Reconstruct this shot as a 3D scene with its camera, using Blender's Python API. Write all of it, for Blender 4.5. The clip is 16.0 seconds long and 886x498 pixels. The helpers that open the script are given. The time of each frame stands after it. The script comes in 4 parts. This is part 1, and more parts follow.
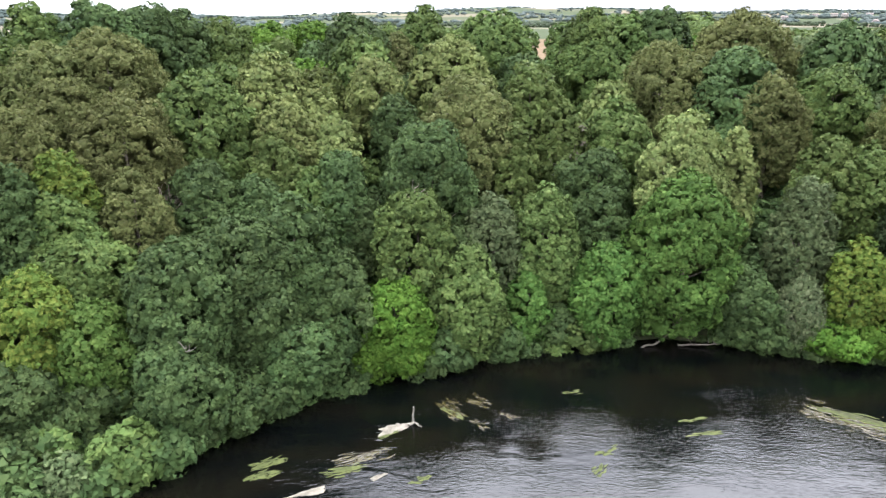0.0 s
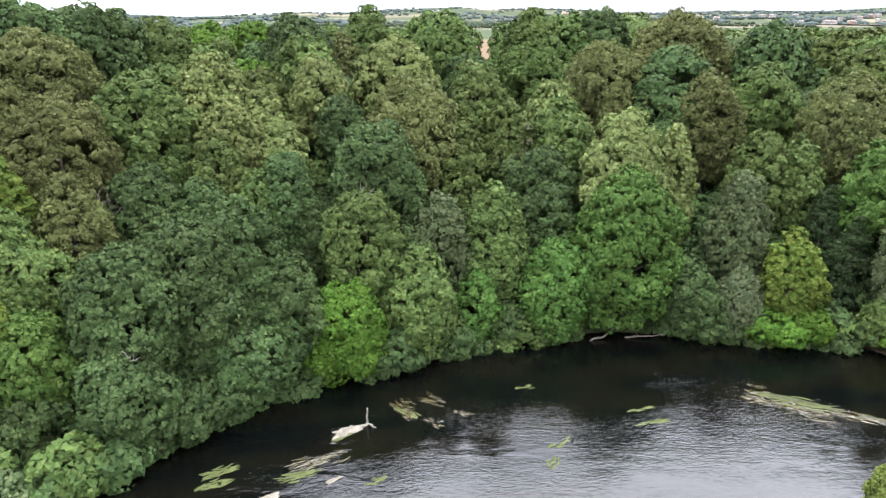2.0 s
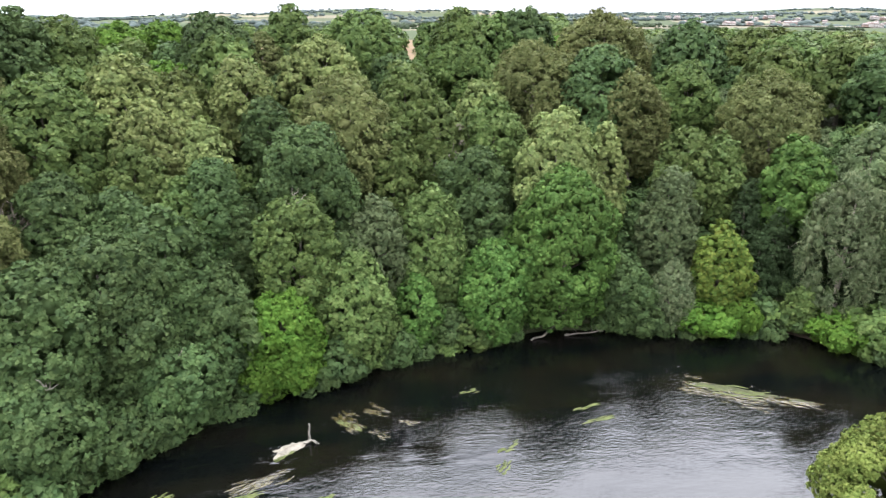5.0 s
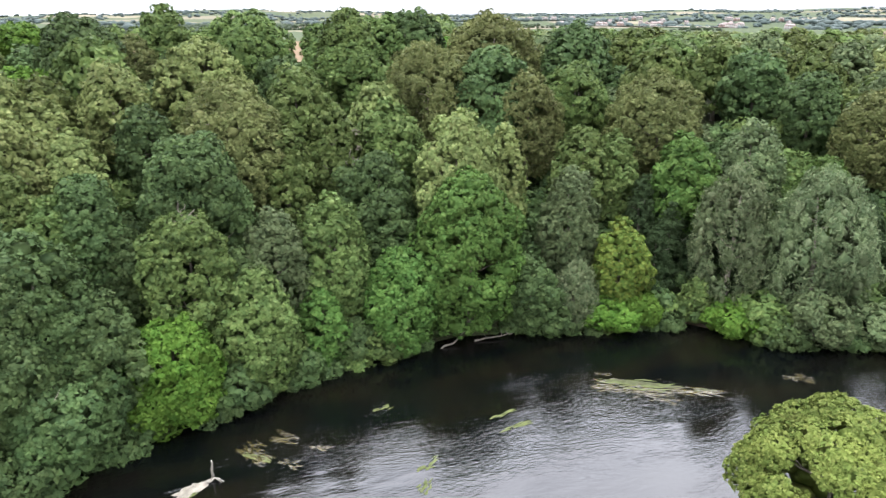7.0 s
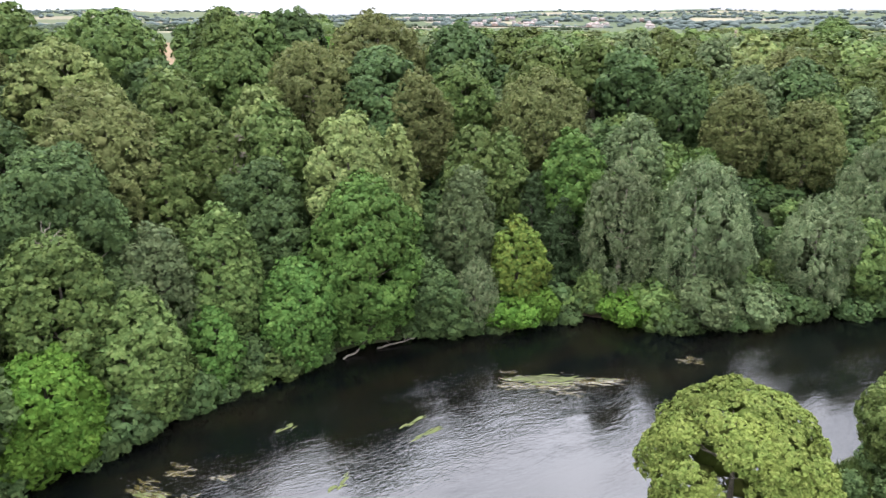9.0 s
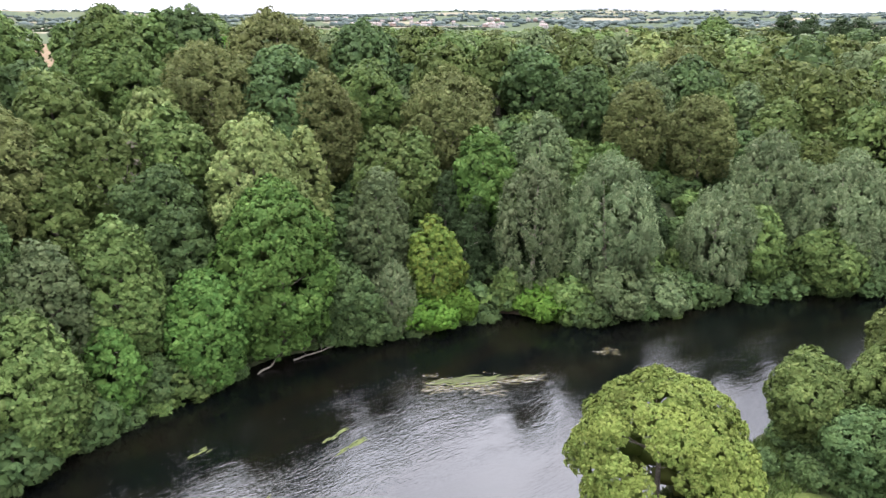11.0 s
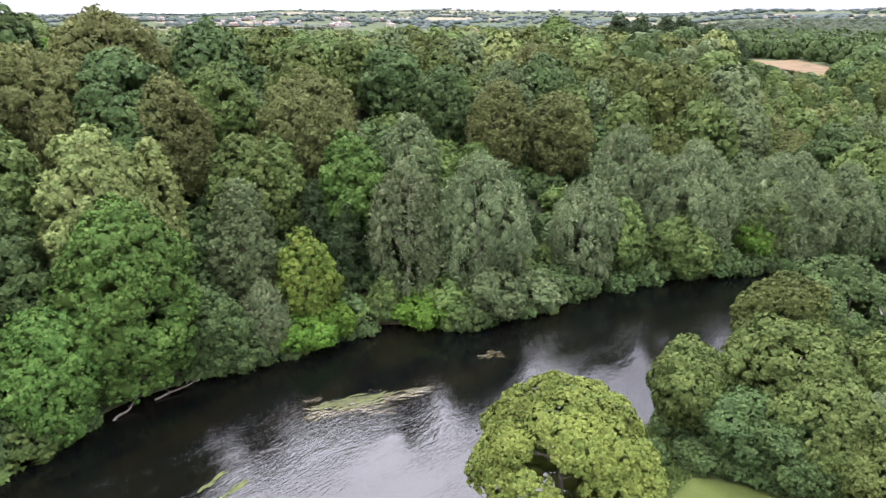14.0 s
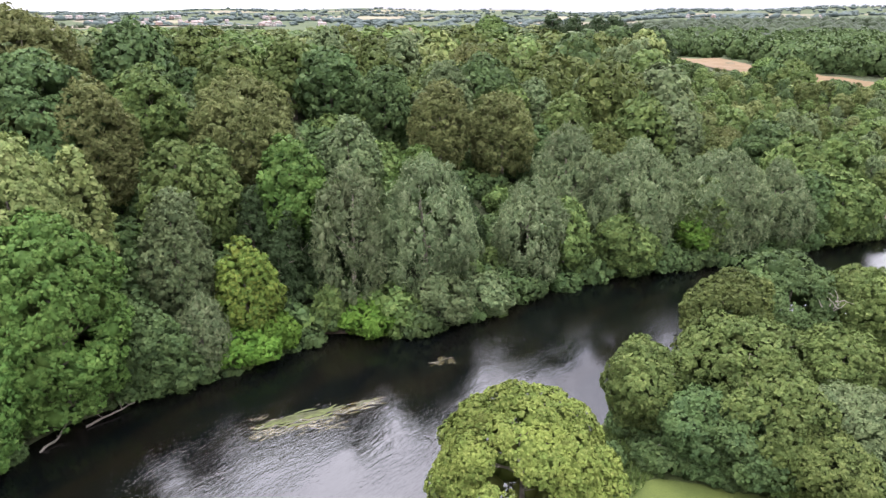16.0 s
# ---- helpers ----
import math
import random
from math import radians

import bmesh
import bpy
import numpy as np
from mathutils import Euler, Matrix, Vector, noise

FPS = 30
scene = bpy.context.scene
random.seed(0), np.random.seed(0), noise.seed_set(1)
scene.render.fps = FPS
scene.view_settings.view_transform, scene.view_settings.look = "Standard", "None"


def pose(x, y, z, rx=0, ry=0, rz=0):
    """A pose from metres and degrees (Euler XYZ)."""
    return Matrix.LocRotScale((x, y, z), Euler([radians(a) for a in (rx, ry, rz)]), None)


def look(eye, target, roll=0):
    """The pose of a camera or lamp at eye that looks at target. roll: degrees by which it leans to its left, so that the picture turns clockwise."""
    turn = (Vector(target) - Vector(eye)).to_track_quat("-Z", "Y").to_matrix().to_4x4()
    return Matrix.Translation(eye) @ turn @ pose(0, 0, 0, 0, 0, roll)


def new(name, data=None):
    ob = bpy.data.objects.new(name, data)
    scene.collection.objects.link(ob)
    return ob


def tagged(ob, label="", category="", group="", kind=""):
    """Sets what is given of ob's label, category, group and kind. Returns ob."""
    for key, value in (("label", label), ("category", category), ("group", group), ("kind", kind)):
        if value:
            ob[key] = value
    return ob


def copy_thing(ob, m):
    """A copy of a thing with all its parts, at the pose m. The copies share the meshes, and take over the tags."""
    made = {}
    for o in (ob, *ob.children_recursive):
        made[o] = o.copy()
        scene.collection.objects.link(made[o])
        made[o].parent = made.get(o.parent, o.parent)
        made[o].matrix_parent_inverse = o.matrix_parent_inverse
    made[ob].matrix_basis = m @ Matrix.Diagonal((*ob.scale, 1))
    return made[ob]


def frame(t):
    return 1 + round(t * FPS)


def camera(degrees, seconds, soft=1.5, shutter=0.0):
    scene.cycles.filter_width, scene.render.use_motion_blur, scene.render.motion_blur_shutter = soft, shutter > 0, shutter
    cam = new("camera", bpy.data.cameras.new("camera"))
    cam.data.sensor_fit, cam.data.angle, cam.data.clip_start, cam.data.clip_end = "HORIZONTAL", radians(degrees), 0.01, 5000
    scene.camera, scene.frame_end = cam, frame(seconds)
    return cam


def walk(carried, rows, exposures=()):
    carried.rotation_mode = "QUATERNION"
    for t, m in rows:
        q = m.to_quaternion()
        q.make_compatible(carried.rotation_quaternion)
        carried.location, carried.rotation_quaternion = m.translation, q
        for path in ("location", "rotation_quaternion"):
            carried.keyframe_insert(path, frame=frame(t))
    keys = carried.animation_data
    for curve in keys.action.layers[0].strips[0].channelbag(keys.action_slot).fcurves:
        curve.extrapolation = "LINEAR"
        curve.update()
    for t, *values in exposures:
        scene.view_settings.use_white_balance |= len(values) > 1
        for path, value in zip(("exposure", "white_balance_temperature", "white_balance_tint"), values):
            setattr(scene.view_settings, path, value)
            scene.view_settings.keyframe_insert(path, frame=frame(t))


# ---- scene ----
cam = camera(66.04, 16.0, soft=1.4, shutter=0.5)


def drone(x, y, z, heading, dip, lean):
    """Pose from a place, a compass heading, the dip below level and the lean, in degrees."""
    h, d = radians(heading), radians(dip)
    ahead = Vector((math.sin(h) * math.cos(d), math.cos(h) * math.cos(d), -math.sin(d)))
    return look((x, y, z), Vector((x, y, z)) + ahead * 50, -lean)


PATH = [
    (0.0, 0.46, 0.31, 35.80, -0.43, 19.08, 0.47),
    (0.5, 0.41, 0.23, 35.78, 0.93, 19.06, 0.46),
    (1.0, 0.37, 0.17, 35.76, 2.22, 19.07, 0.44),
    (1.5, 0.33, 0.18, 35.75, 3.27, 19.08, 0.41),
    (2.0, 0.29, 0.19, 35.73, 4.17, 19.07, 0.39),
    (2.5, 0.23, 0.23, 35.70, 5.02, 19.06, 0.36),
    (3.0, 0.07, 0.36, 35.67, 6.20, 19.09, 0.34),
    (5.5, -1.03, 2.71, 35.45, 13.46, 18.96, 0.29),
    (6.0, -1.14, 3.48, 35.43, 16.71, 18.96, 0.29),
    (6.5, -1.21, 4.22, 35.45, 18.54, 18.99, 0.26),
    (7.0, -1.21, 4.86, 35.49, 20.17, 19.00, 0.24),
    (7.5, -1.20, 5.46, 35.49, 22.85, 19.01, 0.20),
    (8.0, -1.27, 5.96, 35.45, 25.37, 19.01, 0.18),
    (8.5, -1.33, 6.39, 35.41, 27.47, 19.01, 0.18),
    (9.0, -1.37, 6.82, 35.38, 29.98, 19.01, 0.18),
    (9.5, -1.41, 7.23, 35.33, 32.22, 19.03, 0.17),
    (10.0, -1.40, 7.68, 35.27, 34.21, 19.03, 0.15),
    (12.5, -0.59, 10.34, 35.00, 43.90, 19.01, 0.13),
    (13.0, -0.31, 11.07, 35.04, 45.78, 19.01, 0.14),
    (13.5, -0.10, 11.67, 35.07, 48.05, 19.04, 0.14),
    (14.0, 0.09, 12.10, 35.06, 50.39, 19.08, 0.12),
    (14.5, 0.26, 12.47, 35.03, 51.94, 19.09, 0.07),
    (15.0, 0.50, 12.91, 35.04, 53.28, 19.11, 0.04),
    (15.5, 0.75, 13.41, 35.07, 54.55, 19.15, 0.04),
    (16.0, 1.02, 13.92, 35.10, 55.82, 19.16, 0.04),
]
walk(cam, [(row[0], drone(*row[1:])) for row in PATH],
     ((0.0, 0.0, 6500, 10), (5.0, 0.0, 6500, 10), (10.0, 0.0, 6515, 12), (16.0, 0.0, 6580, 17)))

# ---- world and light: a bright, thinly clouded sky ----
world = bpy.data.worlds.new("overcast_sky")
scene.world = world
world.use_nodes = True
wn, wl = world.node_tree.nodes, world.node_tree.links
wn.clear()
w_out, w_bg = wn.new("ShaderNodeOutputWorld"), wn.new("ShaderNodeBackground")
w_sky, w_mix = wn.new("ShaderNodeTexSky"), wn.new("ShaderNodeMix")
w_sky.sky_type, w_sky.sun_disc = "NISHITA", False
SUN_UP, SUN_TURN = 60.0, 32.0
w_sky.sun_elevation, w_sky.sun_rotation = radians(SUN_UP), radians(SUN_TURN)
w_co, w_map = wn.new("ShaderNodeTexCoord"), wn.new("ShaderNodeMapping")
w_map.inputs["Location"].default_value = (7.4, 1.3, 6.9)
w_map.inputs["Scale"].default_value = (1.0, 1.0, 2.2)
w_no, w_ramp = wn.new("ShaderNodeTexNoise"), wn.new("ShaderNodeValToRGB")
w_no.inputs["Scale"].default_value, w_no.inputs["Detail"].default_value = 2.8, 5.0
w_ramp.color_ramp.elements[0].position, w_ramp.color_ramp.elements[0].color = 0.42, (15.8, 16.4, 18.8, 1)
w_ramp.color_ramp.elements[1].position, w_ramp.color_ramp.elements[1].color = 0.62, (44.0, 45.2, 50.0, 1)
wl.new(w_co.outputs["Generated"], w_map.inputs["Vector"])
wl.new(w_map.outputs["Vector"], w_no.inputs["Vector"])
wl.new(w_no.outputs["Fac"], w_ramp.inputs["Fac"])
w_sep, w_up, w_mul = wn.new("ShaderNodeSeparateXYZ"), wn.new("ShaderNodeMapRange"), wn.new("ShaderNodeMix")
wl.new(w_co.outputs["Generated"], w_sep.inputs[0])
wl.new(w_sep.outputs["Z"], w_up.inputs[0])
w_up.inputs[1].default_value, w_up.inputs[2].default_value = 0.0, 0.95
w_up.inputs[3].default_value, w_up.inputs[4].default_value = 0.40, 2.25
w_mul.data_type, w_mul.blend_type, w_mul.inputs[0].default_value = "RGBA", "MULTIPLY", 1.0
wl.new(w_ramp.outputs["Color"], w_mul.inputs[6])
wl.new(w_up.outputs[0], w_mul.inputs[7])
w_mix.data_type = "RGBA"
w_mix.inputs[0].default_value = 0.85
wl.new(w_sky.outputs[0], w_mix.inputs[6])
wl.new(w_mul.outputs[2], w_mix.inputs[7])
wl.new(w_mix.outputs[2], w_bg.inputs["Color"])
w_bg.inputs["Strength"].default_value = 0.16
wl.new(w_bg.outputs[0], w_out.inputs[0])

sun = new("sun", bpy.data.lights.new("sun", "SUN"))
sun.data.energy, sun.data.angle, sun.data.color = 2.1, radians(22), (1.0, 0.975, 0.94)
az = radians(SUN_TURN)
sun.matrix_world = look((0, 0, 90), Vector((0, 0, 90)) - Vector((math.sin(az) * math.cos(radians(SUN_UP)),
                        math.cos(az) * math.cos(radians(SUN_UP)), math.sin(radians(SUN_UP)))) * 10)
scene.view_settings.exposure = 0.0


# ---- materials ----
def material(name, rough=0.8, spec=0.3):
    m = bpy.data.materials.new(name)
    m.use_nodes = True
    b = m.node_tree.nodes["Principled BSDF"]
    b.inputs["Roughness"].default_value = rough
    b.inputs["Specular IOR Level"].default_value = spec
    return m, m.node_tree.nodes, m.node_tree.links, b


def two_tone(name, dark, light, scale, fine, rough=0.85, bump=0.4, spec=0.2, dist=0.05):
    """A surface of two colours, mixed by a coarse and a fine noise, with relief."""
    m, n, l, b = material(name, rough, spec)
    co = n.new("ShaderNodeTexCoord")
    na, nb = n.new("ShaderNodeTexNoise"), n.new("ShaderNodeTexNoise")
    na.inputs["Scale"].default_value, na.inputs["Detail"].default_value = scale, 5
    nb.inputs["Scale"].default_value, nb.inputs["Detail"].default_value = fine, 4
    for q in (na, nb):
        l.new(co.outputs["Object"], q.inputs["Vector"])
    add = n.new("ShaderNodeMath")
    add.operation = "ADD"
    l.new(na.outputs["Fac"], add.inputs[0])
    l.new(nb.outputs["Fac"], add.inputs[1])
    ramp = n.new("ShaderNodeValToRGB")
    ramp.color_ramp.elements[0].position, ramp.color_ramp.elements[1].position = 0.38, 0.62
    ramp.color_ramp.elements[0].color, ramp.color_ramp.elements[1].color = (*dark, 1), (*light, 1)
    half = n.new("ShaderNodeMath")
    half.operation, half.inputs[1].default_value = "MULTIPLY", 0.5
    l.new(add.outputs[0], half.inputs[0])
    l.new(half.outputs[0], ramp.inputs["Fac"])
    l.new(ramp.outputs["Color"], b.inputs["Base Color"])
    bp = n.new("ShaderNodeBump")
    bp.inputs["Strength"].default_value, bp.inputs["Distance"].default_value = bump, dist
    l.new(nb.outputs["Fac"], bp.inputs["Height"])
    l.new(bp.outputs["Normal"], b.inputs["Normal"])
    return m


def leaf_material(name, dark, light, tip, gloss=0.06, clear=0.20):
    """Leaves: colour varies from leaf to leaf, from bough to bough and from tree to tree; some light passes through."""
    m, n, l, b = material(name, 0.65, gloss)
    geo, info, co = n.new("ShaderNodeNewGeometry"), n.new("ShaderNodeObjectInfo"), n.new("ShaderNodeTexCoord")
    noise_a = n.new("ShaderNodeTexNoise")
    noise_a.inputs["Scale"].default_value, noise_a.inputs["Detail"].default_value = 0.8, 4
    l.new(co.outputs["Object"], noise_a.inputs["Vector"])
    m1, m2 = n.new("ShaderNodeMix"), n.new("ShaderNodeMix")
    m1.data_type = m2.data_type = "RGBA"
    ra = n.new("ShaderNodeMapRange")
    ra.inputs[1].default_value, ra.inputs[2].default_value = 0.35, 0.65
    l.new(noise_a.outputs["Fac"], ra.inputs[0])
    l.new(ra.outputs[0], m1.inputs[0])
    m1.inputs[6].default_value, m1.inputs[7].default_value = (*dark, 1), (*light, 1)
    rb = n.new("ShaderNodeMapRange")
    rb.inputs[1].default_value, rb.inputs[2].default_value, rb.inputs[4].default_value = 0.5, 1.0, 0.45
    l.new(geo.outputs["Random Per Island"], rb.inputs[0])
    l.new(rb.outputs[0], m2.inputs[0])
    l.new(m1.outputs[2], m2.inputs[6])
    m2.inputs[7].default_value = (*tip, 1)
    hsv = n.new("ShaderNodeHueSaturation")
    rh, rv = n.new("ShaderNodeMapRange"), n.new("ShaderNodeMapRange")
    rh.inputs[3].default_value, rh.inputs[4].default_value = 0.480, 0.497
    rv.inputs[3].default_value, rv.inputs[4].default_value = 0.86, 1.14
    hsv.inputs["Saturation"].default_value = 0.96
    l.new(info.outputs["Random"], rh.inputs[0])
    l.new(info.outputs["Random"], rv.inputs[0])
    l.new(rh.outputs[0], hsv.inputs["Hue"])
    noise_t, rt, mv = n.new("ShaderNodeTexNoise"), n.new("ShaderNodeMapRange"), n.new("ShaderNodeMath")
    noise_t.inputs["Scale"].default_value, noise_t.inputs["Detail"].default_value = 0.11, 1
    rt.inputs[1].default_value, rt.inputs[2].default_value, rt.inputs[3].default_value, rt.inputs[4].default_value = 0.35, 0.65, 0.78, 1.18
    mv.operation = "MULTIPLY"
    l.new(co.outputs["Object"], noise_t.inputs["Vector"])
    l.new(noise_t.outputs["Fac"], rt.inputs[0])
    l.new(rv.outputs[0], mv.inputs[0])
    l.new(rt.outputs[0], mv.inputs[1])
    l.new(mv.outputs[0], hsv.inputs["Value"])
    l.new(m2.outputs[2], hsv.inputs["Color"])
    l.new(hsv.outputs["Color"], b.inputs["Base Color"])
    tr, mix = n.new("ShaderNodeBsdfTranslucent"), n.new("ShaderNodeMixShader")
    l.new(hsv.outputs["Color"], tr.inputs["Color"])
    mix.inputs[0].default_value = clear
    l.new(b.outputs[0], mix.inputs[1])
    l.new(tr.outputs[0], mix.inputs[2])
    l.new(mix.outputs[0], n["Material Output"].inputs["Surface"])
    return m


LEAVES = {
    "D": leaf_material("leaves_dark_green", (0.029, 0.055, 0.019), (0.047, 0.083, 0.025), (0.090, 0.127, 0.042)),
    "M": leaf_material("leaves_mid_green", (0.041, 0.076, 0.021), (0.067, 0.111, 0.027), (0.126, 0.166, 0.045)),
    "L": leaf_material("leaves_light_green", (0.045, 0.079, 0.021), (0.072, 0.113, 0.028), (0.134, 0.168, 0.053)),
    "B": leaf_material("leaves_lime_green", (0.032, 0.084, 0.009), (0.054, 0.118, 0.013), (0.098, 0.160, 0.024)),
    "Y": leaf_material("leaves_yellow_green", (0.046, 0.088, 0.014), (0.076, 0.122, 0.019), (0.172, 0.178, 0.030)),
    "P": leaf_material("leaves_pale_seeding", (0.074, 0.107, 0.032), (0.120, 0.160, 0.046), (0.252, 0.274, 0.100)),
    "O": leaf_material("leaves_olive_brown", (0.058, 0.075, 0.023), (0.091, 0.109, 0.035), (0.154, 0.160, 0.059)),
    "G": leaf_material("leaves_silver_willow", (0.056, 0.088, 0.037), (0.094, 0.130, 0.055), (0.225, 0.256, 0.140)),
    "W": leaf_material("leaves_grey_green", (0.048, 0.077, 0.031), (0.077, 0.110, 0.043), (0.144, 0.174, 0.078)),
    "K": leaf_material("leaves_dark_conifer", (0.017, 0.031, 0.011), (0.026, 0.045, 0.016), (0.042, 0.064, 0.026)),
    "N": leaf_material("leaves_withered_brown", (0.054, 0.050, 0.032), (0.081, 0.074, 0.050), (0.113, 0.102, 0.072)),
    # F: self-shade that smooth lumps lack is put into a darker leaf colour
    "F": leaf_material("far_leaves_with_shade", (0.020, 0.032, 0.016), (0.033, 0.048, 0.024), (0.042, 0.058, 0.030)),
    "E": leaf_material("leaves_warm_green", (0.037, 0.058, 0.015), (0.060, 0.086, 0.021), (0.118, 0.138, 0.040)),
    "S": leaf_material("leaves_fresh_green", (0.032, 0.077, 0.015), (0.052, 0.109, 0.020), (0.104, 0.158, 0.036)),
    "A": leaf_material("leaves_ash_yellow_green", (0.066, 0.108, 0.020), (0.102, 0.144, 0.027), (0.190, 0.210, 0.055)),
}
BARK = two_tone("bark_grey_brown", (0.10, 0.085, 0.068), (0.22, 0.19, 0.155), 2.0, 16.0, 0.9, 0.7)
DRIFT = two_tone("weathered_driftwood", (0.055, 0.047, 0.038), (0.125, 0.110, 0.090), 3.0, 22.0, 0.85, 0.5)
DEADWOOD = two_tone("deadwood_bleached", (0.11, 0.098, 0.08), (0.22, 0.20, 0.165), 3.0, 22.0, 0.85, 0.5)
SOIL = two_tone("woodland_floor", (0.016, 0.021, 0.009), (0.038, 0.044, 0.018), 0.25, 2.5, 0.95, 0.8, dist=0.2)
LAWN = two_tone("mown_grass", (0.036, 0.050, 0.010), (0.056, 0.070, 0.015), 0.5, 9.0, 0.9, 0.3)
STRAW = two_tone("stubble_field", (0.075, 0.048, 0.022), (0.105, 0.070, 0.034), 0.03, 0.5, 0.95, 0.2)
PALE = two_tone("ripe_corn", (0.20, 0.18, 0.13), (0.27, 0.24, 0.18), 0.01, 0.2, 0.95, 0.1)
GRAVEL = two_tone("bleached_gravel", (0.085, 0.076, 0.058), (0.20, 0.18, 0.145), 1.6, 14.0, 0.9, 0.8)
MUD = two_tone("wet_mud", (0.040, 0.030, 0.021), (0.080, 0.060, 0.044), 0.8, 6.0, 0.6, 0.6)
ROUGH_GRASS = two_tone("rough_bank_grass", (0.022, 0.034, 0.009), (0.046, 0.058, 0.017), 0.9, 7.0, 0.9, 0.8, dist=0.15)
WEED_PALE = two_tone("weed_exposed", (0.020, 0.024, 0.009), (0.050, 0.053, 0.026), 1.2, 8.0, 0.85, 0.4, 0.15)
WEED_GREEN = two_tone("weed_green", (0.026, 0.034, 0.008), (0.062, 0.072, 0.02), 1.2, 8.0, 0.7, 0.4, 0.2)
WEED_AMBER = two_tone("weed_drowned", (0.016, 0.014, 0.005), (0.042, 0.034, 0.010), 1.0, 6.0, 0.25, 0.3, 0.5)
BRICK = two_tone("brick_and_render", (0.13, 0.09, 0.075), (0.19, 0.135, 0.11), 0.4, 3.0)
RENDERED = two_tone("pale_render", (0.20, 0.19, 0.175), (0.27, 0.255, 0.23), 0.4, 3.0)
SLATE = two_tone("roof_slate", (0.16, 0.13, 0.12), (0.26, 0.21, 0.19), 0.5, 4.0)
GLASS = material("dark_window_glass", 0.1, 0.6)[0]
GLASS.node_tree.nodes["Principled BSDF"].inputs["Base Color"].default_value = (0.03, 0.035, 0.04, 1)
# paler and bluer than near leaves: aerial haze mixed into the base colour
DISTANT_HAZED = two_tone("distant_woodland_hazed", (0.034, 0.048, 0.043), (0.056, 0.070, 0.062), 0.01, 0.08, 0.95, 0.0)


def farmland_material():
    """A patchwork of pasture and crops, each field of one cover."""
    m, n, l, b = material("farmland", 0.95, 0.1)
    co, vo, ramp, no, mx = (n.new("ShaderNodeTexCoord"), n.new("ShaderNodeTexVoronoi"), n.new("ShaderNodeValToRGB"),
                            n.new("ShaderNodeTexNoise"), n.new("ShaderNodeMix"))
    vo.inputs["Scale"].default_value = 0.0045
    no.inputs["Scale"].default_value = 0.08
    l.new(co.outputs["Object"], vo.inputs["Vector"])
    l.new(co.outputs["Object"], no.inputs["Vector"])
    sep = n.new("ShaderNodeSeparateColor")
    l.new(vo.outputs["Color"], sep.inputs[0])
    l.new(sep.outputs[0], ramp.inputs["Fac"])
    ramp.color_ramp.interpolation = "CONSTANT"
    e = ramp.color_ramp.elements
    e[0].position, e[0].color = 0.0, (0.040, 0.054, 0.022, 1)
    e[1].position, e[1].color = 0.45, (0.052, 0.062, 0.028, 1)
    for at, c in ((0.66, (0.12, 0.105, 0.07, 1)), (0.78, (0.033, 0.048, 0.022, 1)), (0.92, (0.15, 0.13, 0.085, 1))):
        e.new(at).color = c
    mx.data_type, mx.blend_type, mx.inputs[0].default_value = "RGBA", "MULTIPLY", 0.35
    l.new(ramp.outputs["Color"], mx.inputs[6])
    l.new(no.outputs["Fac"], mx.inputs[7])
    l.new(mx.outputs[2], b.inputs["Base Color"])
    return m


FARM = farmland_material()


# ---- terrain ----
FAR_BANK = [(-95, -70), (-62, -5), (-47, 22), (-37, 37), (-30, 45.5), (-24, 50), (-20, 54), (-15.5, 59.2), (-9, 63.4),
            (0, 66), (8, 69.5), (16, 71), (25, 71.6), (32, 70.6), (40, 68.8), (46, 66.6), (52, 65.3), (55.5, 62),
            (59, 57.8), (64, 54.5), (70, 53), (77, 52.5), (89, 45), (97, 38), (117, 26), (131, 15), (165, 6), (260, -6), (420, -30)]
NEAR_BANK = [(-60, -110), (-20, -50), (5, -12), (18, 8), (26, 21), (31, 29.5), (36, 33), (45, 32.5), (53, 31.5), (66, 28.5),
             (82, 20), (100, 9), (117, -4), (150, -18), (260, -32), (420, -58)]


def seg_dist(px, py, line):
    """Signed distance to a polyline, positive on its left-hand side."""
    best = np.full(np.shape(px), 1e9)
    sign = np.ones(np.shape(px))
    for (ax, ay), (bx, by) in zip(line[:-1], line[1:]):
        ex, ey = bx - ax, by - ay
        u = np.clip(((px - ax) * ex + (py - ay) * ey) / (ex * ex + ey * ey), 0, 1)
        dx, dy = px - ax - u * ex, py - ay - u * ey
        d = np.hypot(dx, dy)
        near = d < best
        sign = np.where(near, np.where(ex * (py - ay) - ey * (px - ax) >= 0, 1.0, -1.0), sign)
        best = np.where(near, d, best)
    return best * sign


def smooth(a, b, v):
    s = np.clip((v - a) / (b - a), 0, 1)
    return s * s * (3 - 2 * s)


